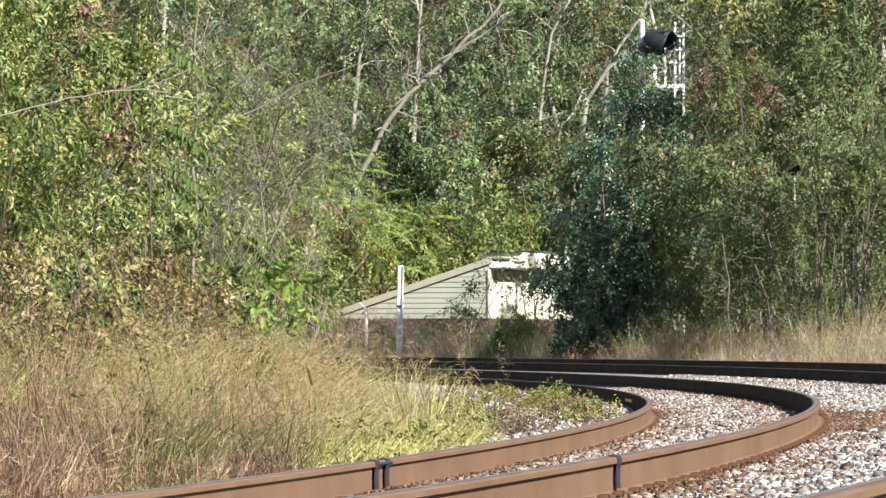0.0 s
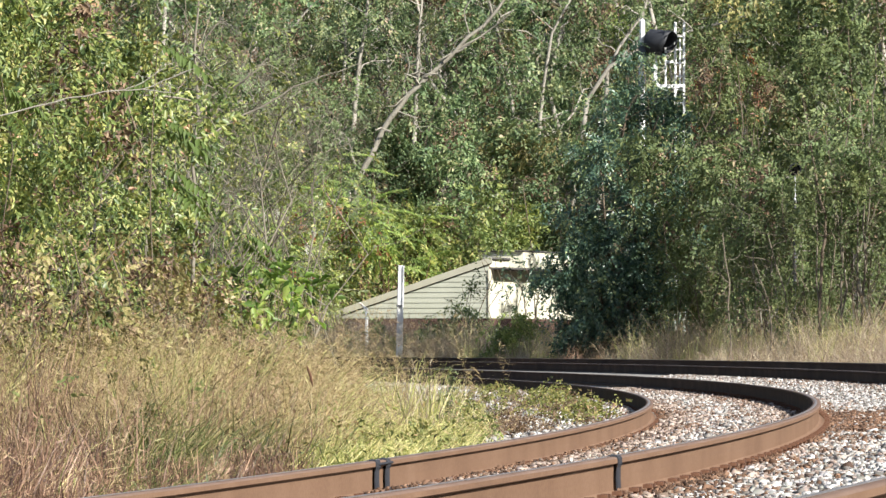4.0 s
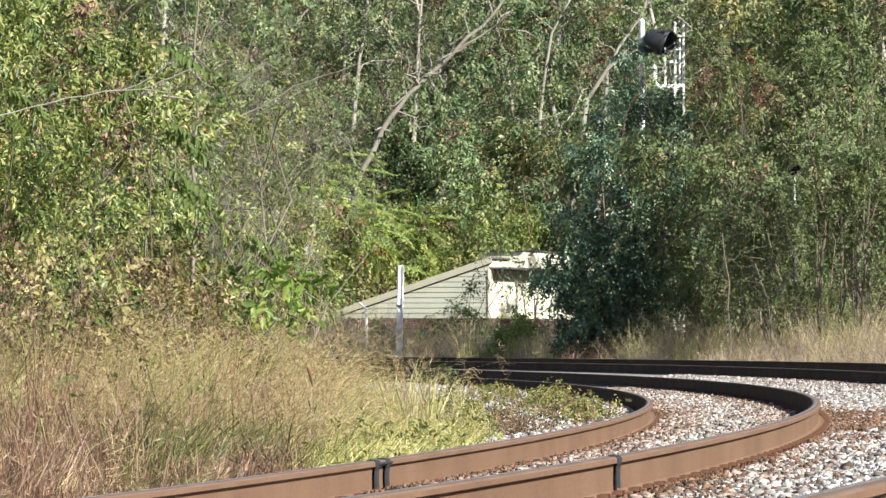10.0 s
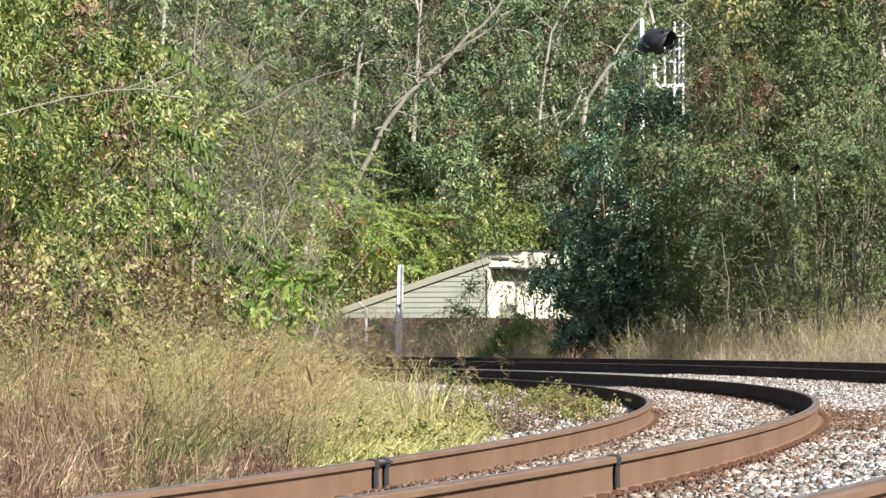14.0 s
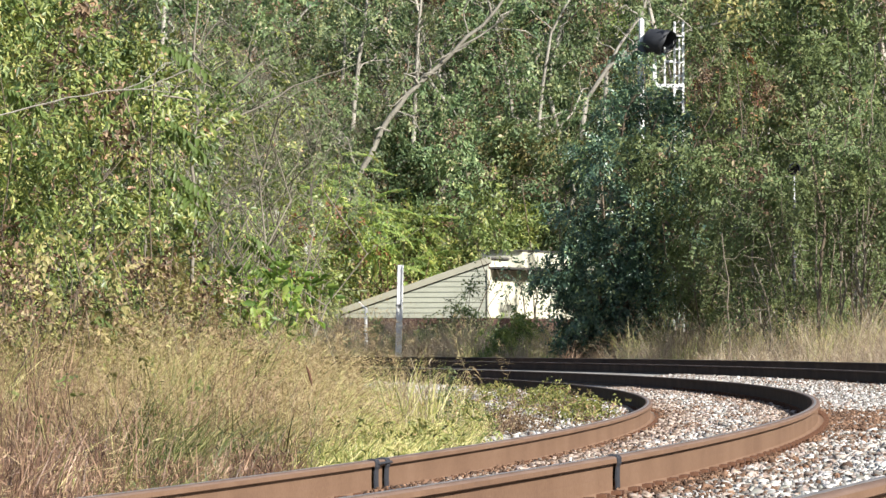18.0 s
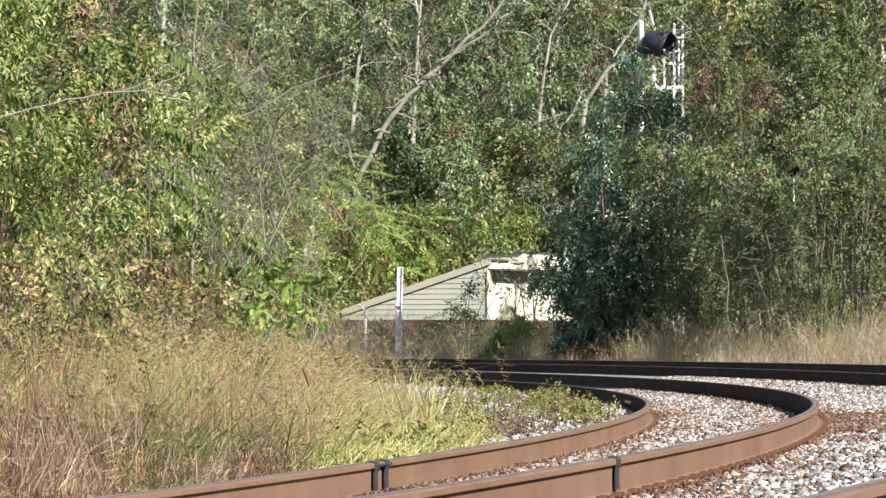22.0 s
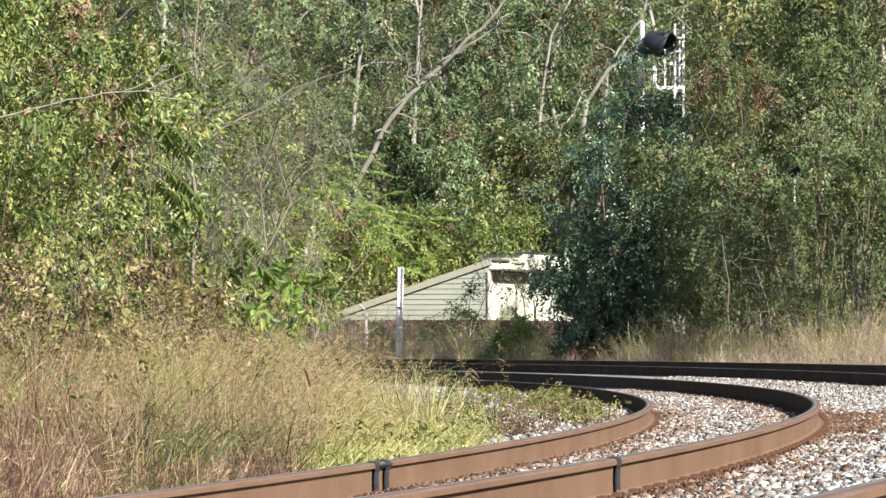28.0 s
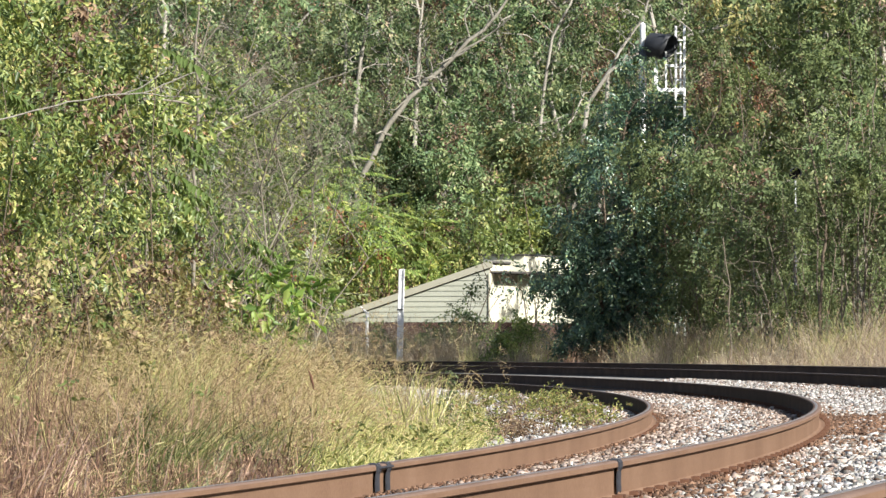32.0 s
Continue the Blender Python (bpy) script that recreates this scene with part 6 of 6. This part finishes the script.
def build_saplings():
    """Feather-leaved saplings at the thicket's edge and beyond the tracks; each frond can swing."""
    rng = np.random.default_rng(91)
    sorts = [(0.64, 11, 0.135), (0.52, 10, 0.115), (0.42, 10, 0.10)]
    spots = [((-2.93, 55, 0), [(-0.03, 0, 3.70, -8), (-0.03, 0, 2.95, -12), (0.0, 0, 2.85, 14), (0.02, 0, 2.45, -15), (-0.02, 0, 2.35, 10), (0.03, 0, 2.25, -30), (-0.03, 0, 3.35, 190)], 3.75, 0),
             ((-4.45, 54, 0), [(0, 0, 3.2, 10), (0, 0, 3.1, 190), (0.02, 0, 3.0, -60), (0, 0, 3.25, 60)], 3.3, 1),
             ((-3.4, 50, 0), [(0, 0, 0.95, 0), (0, 0, 0.9, 170), (0, 0, 1.05, 60)], 1.1, 2),
             ((-2.3, 61, 0), [(0, 0, 1.9, 0), (0, 0, 1.8, 40), (0, 0, 1.6, -40), (0, 0, 1.5, 170)], 2.0, 1),
             ((-2.35, 166, 0), [(0, 0, 5.0, 0), (0, 0, 4.9, 60), (0, 0, 4.9, 180), (0, 0, 4.6, 230), (0, 0, 4.4, -40), (0.1, 0, 4.2, 20), (0, 0, 3.9, 100), (0, 0, 4.0, 250)], 5.1, 0),
             ((-1.2, 168, 0), [(0, 0, 4.0, 0), (0, 0, 3.9, 60), (0, 0, 3.8, 180), (0, 0, 3.6, 230), (0, 0, 3.4, -40), (0.1, 0, 3.3, 20)], 4.1, 0)]
    for at, fronds, h, kind in spots:
        g = float(land(at[0], at[1]))
        sap = thing("sapling", (at[0], at[1], g - 0.05), "young feather-leaved sapling with drooping green fronds", "sapling", "feather-leaved saplings")
        wood = Soup()
        tube(wood, wander(rng, (0, 0, 0), (0, 0, h - g), 6, 0.15), np.linspace(0.010, 0.005, 6), 6)
        part("stem", wood.mesh("stem"), BARK_DARK, sap)
        for x, y, z, az in fronds:
            f = frond(sap, rng, *sorts[kind])
            f.matrix_basis = pose(x, y, z - g, 0, 12 if at[1] < 80 else -8, az)
            FROND.append((f, (x, y, z - g, az), at[1] < 80))


def build_sumac():
    """Feathery shrubs beyond the tracks, above and beside the house."""
    rng = np.random.default_rng(97)
    meshes = [frond_mesh(rng, 1.0, 11, 0.2, 0.45), frond_mesh(rng, 0.85, 10, 0.18, 0.55)]
    for m in meshes:
        m.materials.append(LEAF_SUMAC)
    for x, y, h in [(-5.6, 157, 4.3), (-4.6, 156, 3.4), (-3.9, 168, 5.2), (-3.0, 167, 4.4), (-1.6, 170, 4.0), (-0.4, 171, 4.3), (-6.6, 158, 3.9), (-5.2, 165, 5.6), (-4.3, 166.5, 6.8), (-3.5, 167, 6.3), (-2.75, 167.5, 5.9), (-2.0, 168, 5.2), (-4.9, 163, 5.6), (-3.2, 166, 5.2), (-3.9, 165.5, 5.6), (-4.6, 160, 4.6), (-3.25, 166, 7.2), (-2.6, 166.4, 6.9), (-3.7, 166.3, 6.7), (-1.7, 167, 5.7), (-0.6, 172.4, 5.6), (-2.2, 165.4, 6.0)]:
        g = float(land(x, y))
        sap = thing("sumac", (x, y, g - 0.05), "feather-leaved sumac with arching green fronds", "shrub", "sumac stand")
        wood = Soup()
        tube(wood, wander(rng, (0, 0, 0), (0, 0, h), 6, 0.2), np.linspace(0.03, 0.012, 6), 6)
        part("stem", wood.mesh("stem"), RED_STEM, sap, "reddish stem")
        for k in range(17):
            f = tagged(part("frond", meshes[k % 2], None, sap), kind="stuff")
            f.matrix_basis = pose(0, 0, h - 0.09 * k * rng.uniform(0.7, 1.3), rng.normal() * 10, -25 + 5 * k + rng.normal() * 8, k * 137 + rng.uniform(-20, 20))


def build_low_weeds():
    """Clumps of yellow-green weeds on the shoulder of the inner track."""
    rng = np.random.default_rng(61)
    soup = Soup()
    for _ in range(210):
        y = rng.uniform(50, 94)
        off = -0.5 - 2.0 * rng.random() ** 1.3
        x = float(on_curve(off, y))
        c = noise.noise((x * 1.1, y * 0.22, 8.0))
        if c < 0.06 or x < 0.001 * y:
            continue
        g, h = float(bed_height(off)), rng.uniform(0.06, 0.17) * (0.7 + c)
        spots = np.stack([x + rng.normal(size=9) * 0.11, y + rng.normal(size=9) * 0.25, g + h * rng.uniform(0.4, 1.0, 9)], -1)
        some = clothe(rng, spots, 90, 0.045, 0.05, False, 0.7, 0.5, 6, 0.4)
        soup.add(np.concatenate(some.v), tris=np.concatenate(some.t))
    litter = Soup()
    for _ in range(420):
        y = rng.uniform(48, 92)
        x = rng.uniform(-0.001, 0.030) * y
        off = float(offset_of(x, y))
        if off > -0.55 or off < -2.5 or noise.noise((x * 1.3, y * 0.2, 15.0)) < -0.08:
            continue
        spots = np.stack([x + rng.normal(size=9) * 0.14, y + rng.normal(size=9) * 0.3, float(bed_height(off)) + rng.uniform(0.01, 0.08, 9)], -1)
        some = clothe(rng, spots, 60, 0.045, 0.04, False, 0.7, 0.3, 6, 0.4)
        litter.add(np.concatenate(some.v), tris=np.concatenate(some.t))
    me = litter.mesh("leaf_litter")
    me.materials.append(LEAF_BROWN)
    tagged(new("leaf_litter", me), "brown dead weeds lying over the ballast shoulder", "weeds", kind="stuff")
    me = soup.mesh("low_weeds")
    me.materials.append(WEED)
    tagged(new("low_weeds", me), "low yellow-green weeds in clumps on the ballast shoulder", "weeds", kind="stuff")


def build_leafy_verge():
    """Small-leaved green weeds under the grass beside the inner rail."""
    rng = np.random.default_rng(63)
    for material, share, label in ((WEED, 55, "yellow-green weed leaves in the grass beside the rail"), (LEAF_BRIGHT, 12, "fresh green weed leaves in the grass beside the rail")):
        soup = Soup()
        made = 0
        while made < share:
            y = rng.uniform(27, 58)
            x = rng.uniform(-0.0225, 0.008) * y
            off = float(offset_of(x, y))
            if off > float(np.interp(y, [27, 36, 45, 58], [-0.5, -0.75, -1.3, -1.9])) or noise.noise((x * 1.6, y * 0.3, 12.0)) < -0.1:
                continue
            g = float(max(land(x, y), bed_height(off) if off > -2.6 else -9))
            h = rng.uniform(0.12, 0.42)
            spots = np.stack([x + rng.normal(size=9) * 0.10, y + rng.normal(size=9) * 0.25, g + h * rng.uniform(0.25, 1.0, 9)], -1)
            some = clothe(rng, spots, 70, 0.042, 0.06, False, 0.7, 0.42, 6, 0.4)
            soup.add(np.concatenate(some.v), tris=np.concatenate(some.t))
            made += 1
        me = soup.mesh("verge_weeds")
        me.materials.append(material)
        tagged(new("verge_weeds", me), label, "weeds", kind="stuff")


def build_pale_plumes():
    """Weeds with bleached flower plumes among the sumac."""
    rng = np.random.default_rng(64)
    for x, y, z, tall in [(-5.9, 154, 4.75, 0.3), (-4.8, 154.5, 4.35, 0.28), (-3.55, 155, 4.6, 0.3), (-3.75, 155.5, 3.85, 0.26), (-3.9, 153.5, 3.3, 0.3), (-5.1, 153, 4.2, 0.24)]:
        g = float(land(x, y)) - 0.05
        weed = thing("plumed_weed", (x, y, g), "tall weed with a bleached white flower plume", "weed", "white-plumed weeds")
        s = Soup()
        tube(s, wander(rng, (0, 0, 0), (rng.uniform(-0.1, 0.1), 0, z - g), 6, 0.1), np.linspace(0.014, 0.006, 6), 5)
        part("stem", s.mesh("stem"), BARK_TAN, weed)
        s = Soup()
        t = rng.random(120)
        wide = 0.11 * np.sin(np.pi * np.clip(t * 0.8 + 0.15, 0, 1))
        a = rng.uniform(0, 6.283, 120)
        spots = np.stack([wide * np.cos(a) * rng.random(120), wide * np.sin(a) * rng.random(120), z - g - 0.1 + t * tall], -1)
        leaves(s, rng, spots, rng.normal(size=(120, 3)) + [0.3, -0.5, 0.3], 0.06, 0.4)
        part("plume", s.mesh("plume"), WHITE_PLUME, weed, "bleached white plume")


TUFTS = []


def build_tufts():
    """Loose clumps of plumed grass that nod in the wind."""
    rng = np.random.default_rng(95)
    extra = [(float(rng.uniform(-0.078, -0.026) * d), d, float(rng.uniform(0.65, 0.95) * np.interp(d, [26, 36], [0.55, 1.0]))) for d in rng.uniform(33.5, 50, 22)]
    for k, (x, y, h) in enumerate([(-1.55, 36, 0.95), (-0.95, 38, 0.85), (-2.2, 38, 1.0), (-1.2, 42, 1.0), (-0.55, 60, 0.75), (-0.35, 66, 0.85), (-2.7, 44, 1.1), (-0.75, 70, 0.9), (-1.1, 33, 0.75), (0.05, 64, 0.6)] + extra):
        n = 34 if y > 50 else 220 if k < 10 else 110
        soup, heads = Soup(), Soup()
        px, py = rng.normal(size=n) * 0.16, rng.normal(size=n) * 0.3
        tips, d = blades(soup, rng, px, py, np.zeros(n), h * rng.uniform(0.6, 1.1, n) * (0.7 if y > 50 else 1.0), 0.005 * rng.uniform(0.6, 1.3, n), 0.7)
        pick = rng.random(n) < (0.3 if y < 50 else 0.08)
        plumes(heads, rng, tips[pick], d[pick], 0.26, 26, 0.3)
        g = float(max(land(x, y), bed_height(offset_of(x, y)) if offset_of(x, y) > -2.6 else -9)) - 0.02
        tuft = thing("grass_tuft", (x, y, g), "nodding tuft of dry grass with airy tan seed heads", "grass", "nodding tufts")
        tagged(part("blade_tuft", soup.mesh("blade_tuft"), DRY_GRASS if y < 50 else LUSH_GRASS, tuft), kind="stuff")
        tagged(part("plume", heads.mesh("plume"), PLUME, tuft), kind="stuff")
        TUFTS.append((tuft, (x, y, g)))


STALKS = []


def build_stalks():
    """Single tall stalks with nodding heads before the far rails, and one dark seed head in the drift."""
    rng = np.random.default_rng(99)
    for k in range(44):
        y = rng.uniform(56, 84)
        x = rng.uniform(-0.0125, 0.004) * y
        off = float(offset_of(x, y))
        if off > -1.2:
            continue
        g = float(max(land(x, y), bed_height(off) if off > -2.6 else -9)) - 0.02
        h = rng.uniform(0.45, 0.85)
        st = thing("grass_stalk", (x, y, g), "tall pale grass stalk with a nodding seed head", "grass", "nodding stalks")
        a = rng.uniform(-0.6, 0.6)
        way = np.array([math.cos(a) * (1 if rng.random() < 0.65 else -1), math.sin(a), 0])
        t = np.linspace(0, 1, 8)[:, None]
        line = np.array([0, 0, h]) * t * (1 - 0.12 * t ** 4) + way * (0.20 * h * t ** 3)
        s = Soup()
        tube(s, line, np.linspace(0.0032, 0.0014, 8), 4)
        part("stem", s.mesh("stem"), STRAW, st)
        s = Soup()
        end = line[-1] + np.linspace(0, 1, 6)[:, None] * (way * 0.09 + [0, 0, -0.02]) + np.array([0, 0, -0.06]) * (np.linspace(0, 1, 6)[:, None] ** 2)
        tube(s, end, [0.0015, 0.003, 0.004, 0.0035, 0.0025, 0.001], 5)
        bristle = np.repeat(end, 14, 0) + rng.normal(size=(84, 3)) * 0.002
        leaves(s, rng, bristle, rng.normal(size=(84, 3)), 0.026, 0.09, 0.05)
        part("seed_head", s.mesh("seed_head"), PLUME, st, "bristly tan seed head")
        for b in range(2):
            s = Soup()
            px = np.zeros(1)
            blades(s, rng, px, px, np.full(1, 0.05 + 0.15 * b), np.array([h * rng.uniform(0.4, 0.65)]), np.array([0.007]), 0.9)
            part("blade", s.mesh("blade"), LUSH_GRASS, st)
        STALKS.append((st, (x, y, g)))
    # one upright dark green weed at the end of the verge
    g = float(max(land(0.055, 47.0), bed_height(offset_of(0.055, 47.0)))) - 0.02
    weed = thing("upright_weed", (0.055, 47.0, g), "upright dark green weed with small leaves all along", "weed")
    for name, pts, n in (("stem", [(0, 0, 0), (0.0, 0, 0.3), (0.012, 0, 0.36 - g)], 190), ("side_stem", [(0, 0, 0), (-0.05, 0, 0.2), (-0.06, 0, 0.16 - g)], 120), ("side_stem", [(0, 0, 0), (0.05, 0, 0.15), (0.07, 0, 0.0 - g)], 90)):
        s = Soup()
        tube(s, pts, [0.004, 0.003, 0.002], 5)
        st = part(name, s.mesh(name), BARK_DARK, weed)
        t = rng.uniform(0.05, 1.0, n)
        spots = np.stack([np.interp(t, [0, 0.5, 1], [p[0] for p in pts]), np.zeros(n), t * pts[-1][2]], -1) + rng.normal(size=(n, 3)) * [0.022, 0.022, 0.012]
        s = Soup()
        leaves(s, rng, spots, rng.normal(size=(n, 3)) + [0.3, -0.4, 0.4], 0.045, 0.38)
        part("foliage", s.mesh("foliage"), LEAF_WOOD, st)
    dock = thing("dock_plant", (-0.91, 36.0, -0.37), "thin dock stalk with a dark brown seed head", "weed")
    s = Soup()
    tube(s, [(0, 0, 0), (0.02, 0, 0.4), (0.03, 0, 0.72)], [0.004, 0.003, 0.0025], 5)
    part("stem", s.mesh("stem"), STRAW, dock)
    s = Soup()
    tube(s, [(0.034, 0, 0.65), (0.026, 0, 0.69), (0.016, 0, 0.73), (0.002, 0, 0.77), (-0.006, 0, 0.79)], [0.003, 0.009, 0.0105, 0.007, 0.002], 7)
    part("seed_head", s.mesh("seed_head"), PLATE, dock, "dark brown seed head")
    DOCK.append(dock)


DOCK = []


def blow(t):
    """The strong gusts."""
    return math.exp(-((t - 24.1) / 1.1) ** 2) + 0.9 * math.exp(-((t - 28.3) / 0.7) ** 2) + 0.35 * math.exp(-((t - 6.8) / 0.5) ** 2) + 0.3 * math.exp(-((t - 12.0) / 0.6) ** 2)


def gust(t):
    """Strength of the wind over the clip."""
    return 0.4 + 0.15 * math.sin(t * 0.55 + 2.0) + 0.25 / (1 + math.exp(-(t - 18.5) * 0.8)) + 0.5 * blow(t)


def motions():
    times = [k * 0.4 for k in range(81)]
    for k, (f, (x, y, z, az), near) in enumerate(FROND):
        p, amp = k * 1.7, (5.0 if near else 4.0)
        walk(f, [(t, pose(x, y, z, 4 * gust(t) * math.sin(t * 2.9 + p * 1.3), (12 if near else -8) + amp * gust(t) * math.sin(t * 2.3 + p), az + amp * 0.8 * gust(t) * math.sin(t * 1.7 + p * 2) + (70 if near else 8) * blow(t) * (1 if abs(az) < 90 else -1))) for t in times])
    for k, tree in enumerate(SWAYING):
        m, p = tree.matrix_basis.copy(), k * 1.9
        walk(tree, [(t, m @ pose(0, 0, 0, 0.35 * gust(t) * math.sin(t * 1.9 + p), 0.5 * gust(t) * math.sin(t * 1.5 + p * 1.3) - 0.8 * blow(t), 0)) for t in times])
    for k, (st, (x, y, z)) in enumerate(STALKS):
        p = k * 1.3
        walk(st, [(t, pose(x, y, z, 1.5 * gust(t) * math.sin(t * 2.2 + p), 4.0 * gust(t) * math.sin(t * 1.8 + p * 1.7), 0)) for t in times])
    lean = [(0, 0), (19, 0), (22, -1.5), (23, -2.4), (23.5, -8.5), (24, -8), (24.5, -3), (25, -0.5), (26, 0), (28, -1), (30, 1), (32, 0.5)]
    walk(DOCK[0], [(t, pose(-0.91, 36.0, -0.37, 0, a, 0)) for t, a in lean])
    for k, (tuft, (x, y, z)) in enumerate(TUFTS):
        p = k * 2.1
        walk(tuft, [(t, pose(x, y, z, 2.0 * gust(t) * math.sin(t * 2.1 + p), -1.2 * gust(t) - 4.0 * blow(t) + 2.0 * gust(t) * math.sin(t * 2.6 + p * 1.4), 0)) for t in times])


build_ground()
build_bed()
build_house()
build_signal()
build_posts()
build_dark_tree()
build_pale_trees()
build_middle_brush()
build_right_brush()
build_autumn_tree()
build_tan_stems()
build_bare_stems()
build_trackside_lamp()
build_thicket()
build_dead_tree()
build_far_woods()
build_saplings()
build_sumac()
build_tufts()
build_stalks()
build_low_weeds()
build_pale_plumes()
build_leafy_verge()
build_grass()
build_ballast()
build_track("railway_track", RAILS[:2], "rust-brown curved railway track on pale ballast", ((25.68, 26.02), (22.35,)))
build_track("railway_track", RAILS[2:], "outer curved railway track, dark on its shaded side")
motions()
